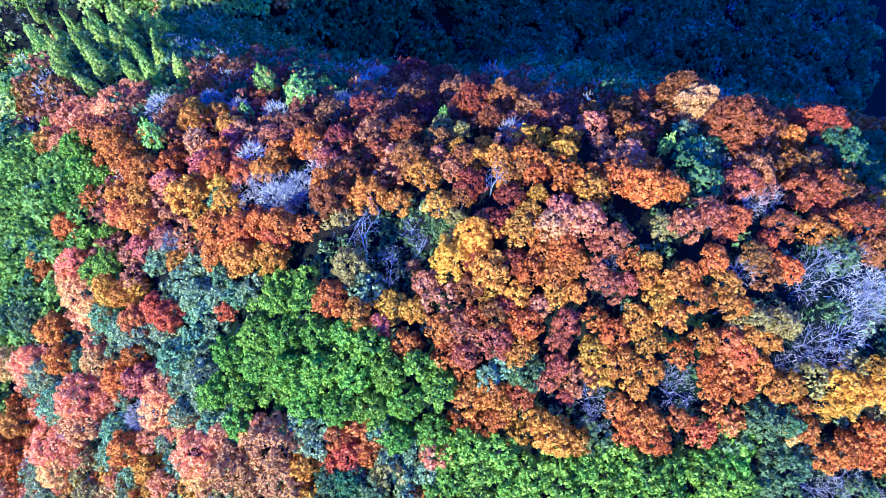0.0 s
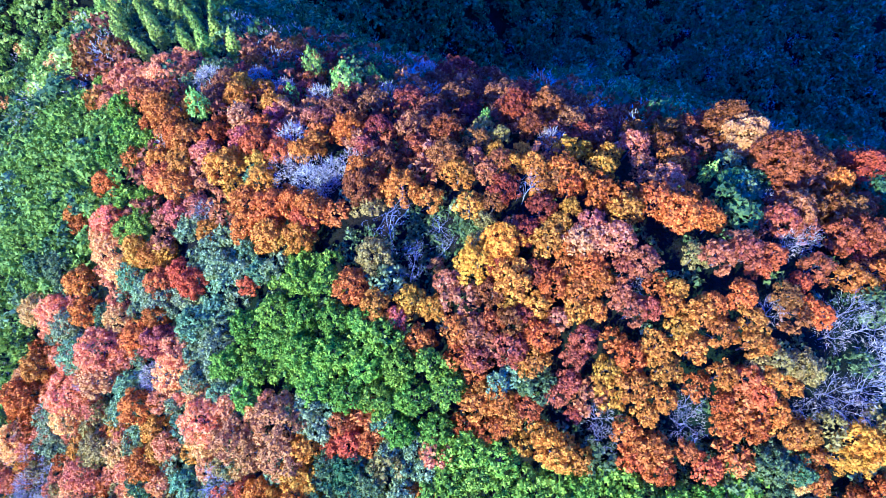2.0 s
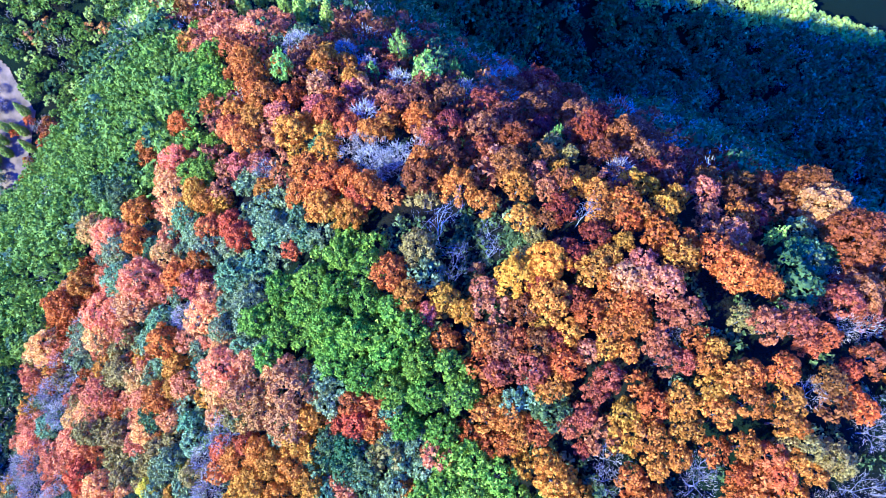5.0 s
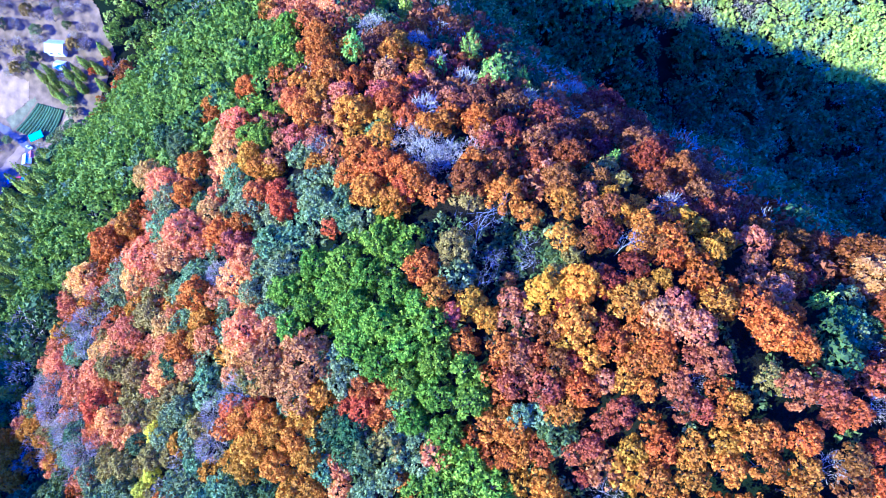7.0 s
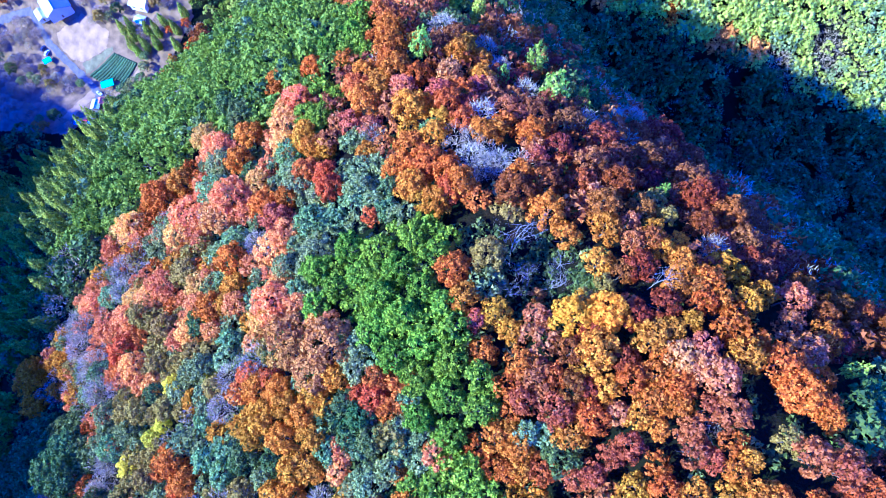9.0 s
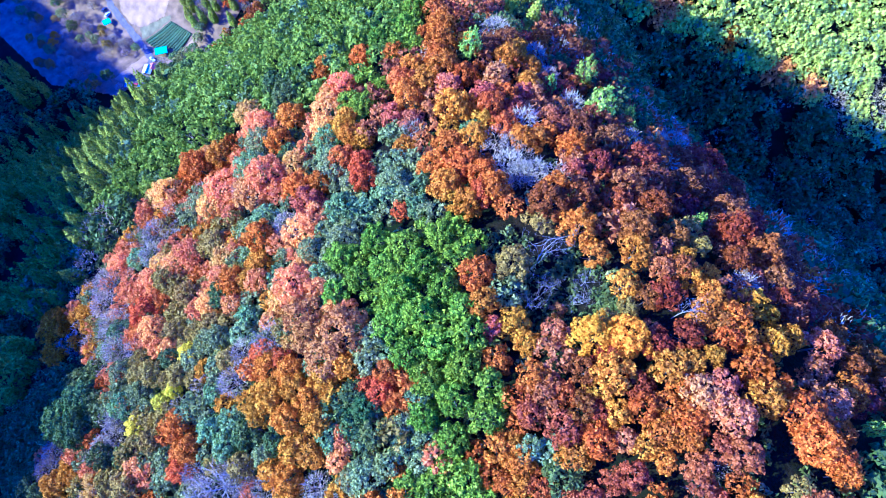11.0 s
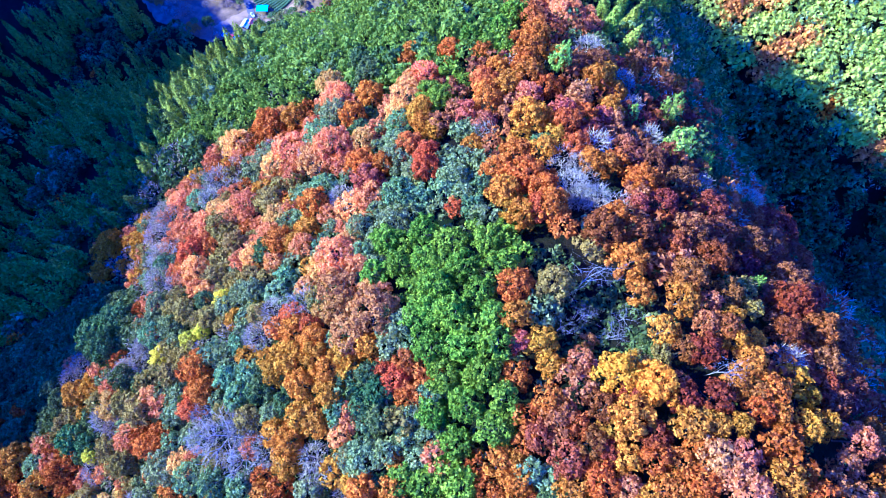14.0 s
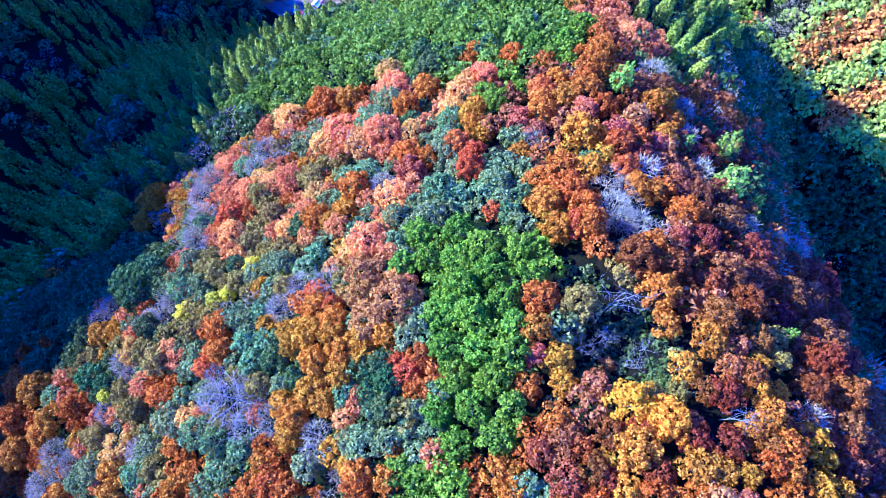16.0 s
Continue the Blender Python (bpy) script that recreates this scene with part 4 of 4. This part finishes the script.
for x, y, r in cedars[:300]:
    stand("cedar", x, y, r)
for x, y, r in cedars[300:]:
    wood("cedar", x, y, r)
for gx in np.arange(-60, 95, 3.9):
    for gy in np.arange(80, 270, 3.9):
        x, y = gx + scatter.uniform(-1.7, 1.7), gy + scatter.uniform(-1.7, 1.7)
        if inside(x, y, GREEN_SLOPE) and np.hypot(hill[:, 0] - x, hill[:, 1] - y).min() > 3.2:
            u = scatter.random()
            wood("darkgreen" if u < 0.07 else "bluegreen" if u < 0.11 else "orange" if u < 0.122 else "lilac" if u < 0.134 else "slope", x, y, scatter.uniform(2.2, 3.8))

FAR = {"broad": [dome(1.0, 1.7, 15, 9, 0.31, 0.30, 0.88, 0.42, 0.45, 0.05) for _ in range(5)],
       "sunny": [dome(1.0, 1.4, 11, 9, 0.30, 0.31, 0.88, 0.42, 0.45, 0.05) for _ in range(5)],
       "spire": [spire(1.0, 5.8, 16, 30, 0.34, 0.75) for _ in range(5)],
       "bare": [haze(1.0, 2.4, 70, 0.26) for _ in range(5)],
       "small": [dome(1.0, 1.7, 15, 13, 0.245, 0.29, 0.90, 0.45, 0.45, 0.05) for _ in range(6)]}
WORDS = {"slope": "dense bright green evergreen thicket on the sunny slope", "cedar": "shaded cedar wood in the valley",
         "lime": "sunlit yellow-green woodland on the far slope", "lilac": "leafless lilac-grey trees in the valley woods",
         "darkgreen": "dark green evergreen wood in the shaded valley, partly a stand-in for shade", "bluegreen": "blue-green evergreen trees in the valley woods, mixed in for the tone of shade",
         "salmon": "salmon-pink autumn trees on the far slope"}
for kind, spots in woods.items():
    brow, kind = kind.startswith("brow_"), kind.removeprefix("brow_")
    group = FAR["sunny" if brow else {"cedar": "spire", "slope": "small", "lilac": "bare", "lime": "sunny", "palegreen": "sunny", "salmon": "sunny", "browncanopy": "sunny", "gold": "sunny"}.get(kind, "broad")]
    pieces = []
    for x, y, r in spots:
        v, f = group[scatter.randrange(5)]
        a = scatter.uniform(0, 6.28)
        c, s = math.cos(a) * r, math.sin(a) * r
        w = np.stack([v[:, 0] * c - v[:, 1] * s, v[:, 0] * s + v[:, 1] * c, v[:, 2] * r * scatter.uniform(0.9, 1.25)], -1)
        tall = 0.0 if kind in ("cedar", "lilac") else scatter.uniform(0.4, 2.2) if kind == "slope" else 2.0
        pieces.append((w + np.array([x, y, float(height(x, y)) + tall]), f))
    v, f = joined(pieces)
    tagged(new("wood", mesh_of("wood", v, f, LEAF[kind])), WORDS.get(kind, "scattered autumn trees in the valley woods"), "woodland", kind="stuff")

# ---- low shrubs on the floor of the clearing and in the gaps of the wood ----
stems = np.array([(x, y, r) for x, y, r, _ in STOOD])
shrubs = {"darkgreen": [], "bluegreen": []}
low = [dome(1.0, 1.1, 6, 8, 0.46, 0.40, 0.85, 0.6, 0.4, 0.1) for _ in range(5)]
for gx in np.arange(-140, 125, 2.7):
    for gy in np.arange(-105, 185, 2.7):
        x, y, r = gx + scatter.uniform(-1.1, 1.1), gy + scatter.uniform(-1.1, 1.1), scatter.uniform(0.9, 1.7)
        d = np.hypot(stems[:, 0] - x, stems[:, 1] - y)
        if d.min() < 12 and (d - 0.72 * stems[:, 2]).min() > (0.8 if x > 12 else 0.0) and not inside(x, y, GREEN_SLOPE):
            v, f = low[scatter.randrange(5)]
            shrubs["darkgreen" if scatter.random() < 0.75 else "bluegreen"].append((v * r + np.array([x, y, float(height(x, y)) - 0.2]), f))
for _ in range(110):
    a, q, r = scatter.uniform(0, 6.28), 9.5 * math.sqrt(scatter.random()), scatter.uniform(0.8, 1.7)
    x, y = CLEARING.x + q * math.cos(a), CLEARING.y + q * math.sin(a)
    shrubs["darkgreen"].append((low[scatter.randrange(5)][0] * r + np.array([x, y, float(height(x, y)) - 0.2]), low[0][1]))
for kind, pieces in shrubs.items():
    v, f = joined(pieces)
    tagged(new("undergrowth", mesh_of("undergrowth", v, f, LEAF[kind])), "dark evergreen shrubs on the forest floor between the trees", "shrubs", kind="stuff")


# ---- the hamlet in the valley ----
def plain(name, col, rough=0.6, vary=0.12, scale=1.2, metal=0.0):
    m, nt, b = material(name, rough, metal)
    lo = tuple(c * (1 - vary) for c in col)
    hi = tuple(min(1.0, c * (1 + vary)) for c in col)
    nt.links.new(ramp(nt, noise_of(nt, scale, 5.0), ((0.3, lo), (0.7, hi))), b.inputs["Base Color"])
    bp = nt.nodes.new("ShaderNodeBump")
    bp.inputs["Strength"].default_value, bp.inputs["Distance"].default_value = 0.25, 0.03
    nt.links.new(noise_of(nt, scale * 8, 3.0), bp.inputs["Height"])
    nt.links.new(bp.outputs[0], b.inputs["Normal"])
    return m


ASPHALT = plain("asphalt", (0.13, 0.115, 0.10), 0.9, 0.25, 0.5)
DIRT = plain("dry_earth", (0.34, 0.225, 0.10), 0.95, 0.3, 0.22)
GRASS = plain("dry_grass", (0.20, 0.130, 0.052), 0.95, 0.45, 0.25)
TURF = plain("turf", (0.19, 0.17, 0.06), 0.95, 0.3, 0.4)
PLASTER = plain("white_plaster", (0.78, 0.77, 0.74), 0.7, 0.06)
TILE = plain("slate_blue_tile", (0.16, 0.19, 0.27), 0.45, 0.2, 2.0)
PALE_TIN = plain("pale_tin", (0.72, 0.73, 0.74), 0.45, 0.08, 0.8)
CYAN = plain("cyan_sheet", (0.05, 0.50, 0.72), 0.45, 0.1)
BLUE = plain("blue_sheet", (0.04, 0.16, 0.55), 0.5, 0.15)
RED = plain("red_sheet", (0.60, 0.06, 0.05), 0.5, 0.15)
RUSTY = plain("orange_tin", (0.62, 0.19, 0.09), 0.6, 0.25)
DARKGLASS = plain("dark_window", (0.03, 0.035, 0.045), 0.15, 0.1)
WOODEN = plain("weathered_wood", (0.22, 0.16, 0.11), 0.85, 0.3, 3.0)
WHITE = plain("white_car_paint", (0.80, 0.80, 0.80), 0.25, 0.03)
DARKPAINT = plain("dark_car_paint", (0.06, 0.06, 0.08), 0.25, 0.1)
RUBBER = plain("rubber", (0.02, 0.02, 0.02), 0.9, 0.1)
TEA = foliage("leaves_tea", (0.05, 0.085, 0.025), (0.085, 0.14, 0.042), (0.14, 0.205, 0.065), 0.1, 0.5)


def ground_patch(name, poly, mat, label, lift=0.22):
    """A piece of open ground laid over the valley floor, with a ragged edge."""
    xs, ys = [p[0] for p in poly], [p[1] for p in poly]
    v, f, at = [], [], {}
    step = 0.9 if len(poly) == 10 else 0.6

    def corner(i, j):
        if (i, j) not in at:
            x, y = i * step, j * step
            at[i, j] = len(v)
            v.append((x + 0.25 * math.sin(0.9 * y + 2 * math.sin(0.31 * x)), y + 0.25 * math.sin(0.8 * x + 2 * math.sin(0.27 * y)), float(height(x, y)) + lift))
        return at[i, j]

    for i in range(int(min(xs) / step) - 1, int(max(xs) / step) + 1):
        for j in range(int(min(ys) / step) - 1, int(max(ys) / step) + 1):
            if inside((i + 0.5) * step, (j + 0.5) * step, poly):
                f.append((corner(i, j), corner(i + 1, j), corner(i + 1, j + 1), corner(i, j + 1)))
    tagged(new(name, mesh_of(name, v, f, mat, True)), label, "ground", kind="structure")


def strip(pts, half):
    """The outline of a road of that half width along points."""
    pts = [Vector(p) for p in pts]
    a, b = [], []
    for i, p in enumerate(pts):
        t = (pts[min(i + 1, len(pts) - 1)] - pts[max(i - 1, 0)]).normalized()
        n = Vector((-t.y, t.x)) * half
        a.append(tuple(p + n))
        b.append(tuple(p - n))
    return a + b[::-1]


MEADOW = [(-32, 300), (-8, 268), (6, 268), (20, 256), (60, 254), (84, 254), (98, 270), (112, 320), (60, 372), (-40, 372)]
ground_patch("ground_meadow", MEADOW, GRASS, "dry grassland on the valley floor between bare trees", 0.45)
ground_patch("ground_yard", [(29, 317), (46, 309), (49, 291), (41, 288.5), (27.5, 296), (24.6, 302), (25, 312)], DIRT, "bare beige earth yard beside the road", 0.58)
ground_patch("ground_field_edge", [(26.5, 296), (44, 286.5), (42.8, 284.6), (23.6, 290)], TURF, "strip of green grass beside the tea field", 0.56)
ground_patch("ground_tongue", [(19.6, 281), (18.6, 276), (-1.6, 274.8), (-3.2, 279.4), (9.4, 281)], DIRT, "bare beige earth below the road", 0.56)
ground_patch("path", strip([(46, 266.6), (36, 266.0), (25.3, 267.3)], 1.3), DIRT, "pinkish earth path along the tea field", 0.6)
ground_patch("road", strip([(2, 352), (14.7, 347.6), (21.5, 341.5), (28, 335), (26.3, 329.1), (22.6, 319.3), (21.9, 310.7), (21.5, 301.6), (21.2, 289.8), (20.3, 276.2), (13, 270.5), (2, 262)], 1.9), ASPHALT,
             "narrow grey asphalt lane", 0.64)


def box(x0, x1, y0, y1, z0, z1, bevel=0.03):
    bm = bmesh.new()
    bmesh.ops.create_cube(bm, size=1)
    for v in bm.verts:
        v.co = Vector(((x0 + x1) / 2 + v.co.x * (x1 - x0), (y0 + y1) / 2 + v.co.y * (y1 - y0), (z0 + z1) / 2 + v.co.z * (z1 - z0)))
    if bevel:
        bmesh.ops.bevel(bm, geom=bm.edges[:], offset=bevel, segments=1, affect="EDGES")
    return bm


def piece(name, bm, mat, parent, label=""):
    me = bpy.data.meshes.new(name)
    bm.to_mesh(me)
    bm.free()
    me.materials.append(mat)
    return part(name, me, parent, label)


def slab(points, thick):
    """A flat board from the corners of its upper face."""
    bm = bmesh.new()
    pts = [Vector(p) for p in points]
    n = (pts[1] - pts[0]).cross(pts[2] - pts[0]).normalized()
    if n.z < 0:
        n = -n
    top = [bm.verts.new(p) for p in pts]
    low = [bm.verts.new(p - n * thick) for p in pts]
    bm.faces.new(top)
    bm.faces.new(low[::-1])
    for i in range(len(pts)):
        j = (i + 1) % len(pts)
        bm.faces.new((top[i], low[i], low[j], top[j]))
    bmesh.ops.recalc_face_normals(bm, faces=bm.faces[:])
    return bm


def settle(x, y, turn):
    return Matrix.LocRotScale((x, y, float(height(x, y)) + 0.5), Euler((0, 0, radians(turn))), None)


def house(x, y, turn, long, wide, eaves, ridge, wall, roofs, label, category="house", shift=0.0):
    """A gabled house: long along its ridge, with eaves, windows and a door. shift: the ridge's offset across."""
    root = tagged(new("house"), label, category)
    a, b = long / 2, wide / 2
    piece("wall", box(-a, a, -b, b, -0.6, eaves), wall, root)
    gab = bmesh.new()
    for sx in (-a, a - 0.2):
        t = [gab.verts.new(c) for c in ((sx, -b, eaves), (sx, b, eaves), (sx, shift, ridge - 0.2))]
        u = [gab.verts.new((c.co.x + 0.2, c.co.y, c.co.z)) for c in t]
        gab.faces.new(t)
        gab.faces.new(u[::-1])
        for i in range(3):
            j = (i + 1) % 3
            gab.faces.new((t[i], u[i], u[j], t[j]))
    bmesh.ops.recalc_face_normals(gab, faces=gab.faces[:])
    piece("gable", gab, wall, root)
    o, e = a + 0.6, b + 0.7
    for side, mat in zip((-1, 1), roofs):
        drop = eaves - 0.7 * (ridge - eaves) / max(0.5, b - side * shift)
        slope = piece("roof", slab([(-o, shift, ridge), (o, shift, ridge), (o, side * e, drop), (-o, side * e, drop)], 0.16), mat, root)
        for k in range(int(long / 0.9)):
            xx = -o + 0.5 + k * (2 * o - 1) / max(1, int(long / 0.9) - 1)
            piece("seam", slab([(xx - 0.05, shift, ridge + 0.05), (xx + 0.05, shift, ridge + 0.05), (xx + 0.05, side * e, drop + 0.05), (xx - 0.05, side * e, drop + 0.05)], 0.09), mat, slope)
    piece("ridge_cap", box(-o, o, shift - 0.2, shift + 0.2, ridge - 0.05, ridge + 0.15), roofs[1], root)
    for sy in (-1, 1):
        for k in range(max(1, int(long / 3.2))):
            xx = -a + long * (k + 0.5) / max(1, int(long / 3.2))
            w = piece("window", box(xx - 0.8, xx + 0.8, sy * b - 0.06, sy * b + 0.06, eaves * 0.40, eaves * 0.80, 0.02), WOODEN, root)
            piece("pane", box(xx - 0.7, xx + 0.7, sy * (b + 0.03) - 0.05, sy * (b + 0.03) + 0.05, eaves * 0.43, eaves * 0.77, 0), DARKGLASS, w)
    piece("door", box(-a - 0.06, -a + 0.06, -0.5, 0.5, 0.2, 2.1, 0.02), WOODEN, root)
    root.matrix_basis = settle(x, y, turn)


house(39.4, 320.5, 76, 13, 13, 5.2, 8.2, PLASTER, (PALE_TIN, TILE)[::-1], "white plastered farmhouse, one roof side pale, one slate blue", shift=1.6)
house(30.6, 327, 76, 7, 4.4, 2.6, 3.6, PLASTER, (PALE_TIN, PALE_TIN), "low white annexe beside the farmhouse")
house(70.2, 281, 116, 9, 7, 3.6, 5.4, PLASTER, (PALE_TIN, PALE_TIN), "farmhouse with a pale tin roof above the cedars")
house(64, 277.2, 110, 4.6, 4.0, 2.6, 3.4, PLASTER, (PALE_TIN, PALE_TIN), "small white shed with a pale tin roof", "shed")
house(14.2, 269.8, 40, 4.8, 3.8, 2.5, 3.3, WOODEN, (PALE_TIN, PALE_TIN), "small wooden shed with a pale tin roof", "shed")
house(17.6, 269.6, 40, 3.0, 2.6, 2.3, 2.9, WOODEN, (RUSTY, RUSTY), "small wooden shed with an orange tin roof", "shed")


def shelter(x, y, turn, long, wide, high, roof, label):
    """A sheet roof on four posts."""
    root = tagged(new("shelter"), label, "shelter")
    a, b = long / 2, wide / 2
    for sx in (-a + 0.2, a - 0.2):
        for sy in (-b + 0.2, b - 0.2):
            piece("post", box(sx - 0.07, sx + 0.07, sy - 0.07, sy + 0.07, -0.5, high, 0.01), WOODEN, root)
    bm = bmesh.new()
    rows = []
    for i in range(9):
        u = -1 + i / 4
        rows.append([bm.verts.new((k * a, u * b, high + 0.55 * (1 - u * u) - 0.04 * (i % 2))) for k in (-1, -0.33, 0.33, 1)])
    for p, q in zip(rows, rows[1:]):
        for i in range(3):
            bm.faces.new((p[i], p[i + 1], q[i + 1], q[i]))
    bmesh.ops.recalc_face_normals(bm, faces=bm.faces[:])
    bmesh.ops.solidify(bm, geom=bm.faces[:], thickness=0.08)
    piece("roof", bm, roof, root)
    root.matrix_basis = settle(x, y, turn)


shelter(27.2, 274.6, -28, 7.0, 4.8, 2.6, CYAN, "bright cyan sheet roof on posts in the tea field")
shelter(14.5, 312.3, -10, 4.4, 4.0, 2.5, CYAN, "small cyan sheet-roofed shelter beside the lane")
shelter(0.6, 267.9, -50, 4.0, 3.0, 2.3, BLUE, "small blue sheet-roofed shelter under the cedars")
shelter(3.3, 265.0, -50, 2.4, 3.2, 2.3, RED, "small red sheet-roofed shelter under the cedars")
shelter(4.7, 262.8, -50, 2.2, 3.2, 2.2, BLUE, "blue sheet-roofed lean-to under the cedars")


def wheel(x, y, r, parent):
    bm = bmesh.new()
    bmesh.ops.create_cone(bm, cap_ends=True, segments=14, radius1=r, radius2=r, depth=0.2, matrix=Matrix.Translation((x, y, r)) @ Matrix.Rotation(math.pi / 2, 4, "X"))
    bmesh.ops.bevel(bm, geom=[e for e in bm.edges if len(e.link_faces) == 2 and min(len(fc.verts) for fc in e.link_faces) == 4 and max(len(fc.verts) for fc in e.link_faces) > 4], offset=0.04, segments=1, affect="EDGES")
    w = piece("wheel", bm, RUBBER, parent)
    hub = bmesh.new()
    bmesh.ops.create_cone(hub, cap_ends=True, segments=10, radius1=r * 0.55, radius2=r * 0.5, depth=0.24, matrix=Matrix.Translation((x, y, r)) @ Matrix.Rotation(math.pi / 2, 4, "X"))
    piece("rim", hub, PALE_TIN, w)


def car(x, y, turn, paint, label, truck=False):
    root = tagged(new("car"), label, "truck" if truck else "car")
    long, wide = (3.4, 1.5) if truck else (4.1, 1.7)
    a, b = long / 2, wide / 2
    piece("body", box(-a, a, -b, b, 0.28, 0.95, 0.12), paint, root)
    if truck:
        piece("cab", box(a - 1.25, a - 0.05, -b + 0.05, b - 0.05, 0.9, 1.75, 0.14), paint, root)
        piece("windscreen", box(a - 0.12, a - 0.02, -b + 0.2, b - 0.2, 1.15, 1.6, 0.02), DARKGLASS, root)
        for s in (-1, 1):
            piece("side_board", box(-a, a - 1.35, s * (b - 0.06) - 0.04, s * (b - 0.06) + 0.04, 0.95, 1.25, 0.01), paint, root)
    else:
        cabin = box(-a + 0.5, a - 1.1, -b + 0.1, b - 0.1, 0.9, 1.48, 0.0)
        for v in cabin.verts:
            if v.co.z > 1.2:
                v.co.x *= 0.78
                v.co.y *= 0.86
        piece("cabin", cabin, DARKGLASS, root, "dark glazed cabin")
        piece("roof", box(-a + 0.85, a - 1.5, -b + 0.24, b - 0.24, 1.46, 1.53, 0.03), paint, root)
    for sx in (-a + 0.75, a - 0.75):
        for sy in (-b + 0.05, b - 0.05):
            wheel(sx, sy, 0.31, root)
    for s in (-0.5, 0.5):
        piece("headlight", box(a - 0.06, a + 0.02, s - 0.15, s + 0.15, 0.6, 0.78, 0.02), PALE_TIN, root)
    root.matrix_basis = Matrix.Translation((0, 0, 0.16)) @ settle(x, y, turn)


car(20.3, 274.7, 98, WHITE, "small white pickup truck parked on the lane", True)
car(17.6, 316.4, 20, WHITE, "white car parked beside the lane")
car(18.0, 319.6, 20, DARKPAINT, "dark car parked beside a white one")

# tea field: clipped hedges in rows
field = tagged(new("tea_field"), "tea field of clipped dark green hedge rows", "field")
c0, c1, c2, c3 = Vector((24.2, 288.6)), Vector((42.2, 283.6)), Vector((46.6, 269.4)), Vector((27.6, 268.6))
ROWS = 11
for i in range(ROWS):
    u = (i + 0.5) / ROWS
    p, q = c0.lerp(c3, u), c1.lerp(c2, u)
    if 7 <= i <= 9:
        p = p.lerp(q, 0.30)
    t = (q - p).normalized()
    n = Vector((-t.y, t.x))
    v, f, m = [], [], int((q - p).length / 0.35)
    prof = ((-0.74, 0.0), (-0.72, 0.5), (-0.45, 0.8), (0.0, 0.88), (0.45, 0.8), (0.72, 0.5), (0.74, 0.0))
    for k in range(m + 1):
        o = p.lerp(q, k / m)
        g = float(height(o.x, o.y)) + 0.45
        end = 0.6 if k in (0, m) else 1.0
        for w, h in prof:
            jig = 0.07 * scatter.uniform(-1, 1)
            v.append((o.x + n.x * (w * end + jig), o.y + n.y * (w * end + jig), g + h * end * (1 + 0.12 * scatter.uniform(-1, 1))))
    s = len(prof)
    for k in range(m):
        for j in range(s - 1):
            f.append((k * s + j, k * s + j + 1, (k + 1) * s + j + 1, (k + 1) * s + j))
    lv, lf = leaves_at(np.array(v), np.tile((0, 0, 1.0), (len(v), 1)), 0.34, 0.5, 4)
    hv, hf = joined([(np.array(v), np.array(f)), (lv, lf)])
    part("hedge_row", mesh_of("hedge_row", hv, hf, TEA), field)

# trees of the hamlet
plant("lilac", (13, 331, 3.4), (21, 333, 2.8), (5.9, 302, 3.4), (11, 299.6, 3.4), (13.3, 293, 3.2), (-13.4, 313, 3.8), (-13.9, 297, 3.6), (4.2, 315, 3.2),
      (49.5, 310, 2.8), (53, 299, 2.8), (51, 316, 3), (8, 338, 3.4), (78, 274, 3), (79, 267, 3), (77, 250, 3), (59.3, 272.7, 2.6), (4.5, 294.8, 3.2),
      (-3, 306, 3.2), (-8, 322, 3.4), (0, 326, 3.2), (-20, 305, 3.4), (47, 300, 2.2), (57, 306, 3.2), (62, 300, 3), (68, 292, 3))
plant("bluegreen", (17, 286, 2.4), (31, 264.5, 3.0), (33, 260, 3.4), (20, 264, 2.6), (22, 259, 3.4), (22, 252.5, 3.4), (14.8, 256, 3.2), (10.5, 261, 2.8), (37, 262, 3), (42, 260, 3.2),
      (-20, 318, 3.2), (28, 255, 3.4), (47, 262, 3), (54, 292, 2.6), (-2, 334, 3.2))
plant("cedar", (54, 282, 2.6), (55, 275.7, 2.8), (51, 274.6, 2.5), (56, 266.6, 2.8), (71.3, 262.3, 2.6), (72.8, 256.1, 2.8), (81.4, 257.1, 2.8), (61.7, 270, 2.6), (66.8, 252, 2.6),
      (51, 268.7, 2.6), (60, 262, 2.8), (65, 264, 2.6), (9.5, 266, 2.0), (58, 279, 2.4))
plant("orange", (70.2, 259.6, 2.4), (78.3, 253.1, 2.6), (69.8, 246, 2.6), (74.5, 245, 2.6), (60.5, 251.2, 2.4), (81, 244.7, 2.6), (23, 348, 3.4), (18, 351, 3))
plant("yellow", (-17, 320, 3.0), (-13, 325, 2.6))
plant("olive", (10, 309, 2.4), (8, 306, 2.2), (-22, 324, 2.6))

# more bare and evergreen trees of the valley floor, clear of houses, field, yard and lane
TAKEN = ((38, 320, 12), (31, 327, 7), (70, 281, 9), (64, 277, 5), (35, 278, 14), (37, 300, 13), (21.5, 300, 5), (21.5, 312, 6), (20.5, 285, 5), (9, 278, 9), (26, 335, 5), (15, 269, 6), (2, 266, 6), (18, 318, 5), (14, 347, 6))
count = 0
while count < 130:
    x, y, r = scatter.uniform(-30, 105), scatter.uniform(258, 365), scatter.uniform(2.2, 3.6)
    if inside(x, y, MEADOW) and all(math.hypot(x - p, y - q) > s + 0.8 for p, q, s in TAKEN) and all(math.hypot(x - p, y - q) > 3.0 for p, q, *_ in STOOD[-200:]):
        stand(scatter.choice(("lilac", "lilac", "lilac", "lilac", "bluegreen", "darkgreen", "olive")), x, y, r)
        count += 1
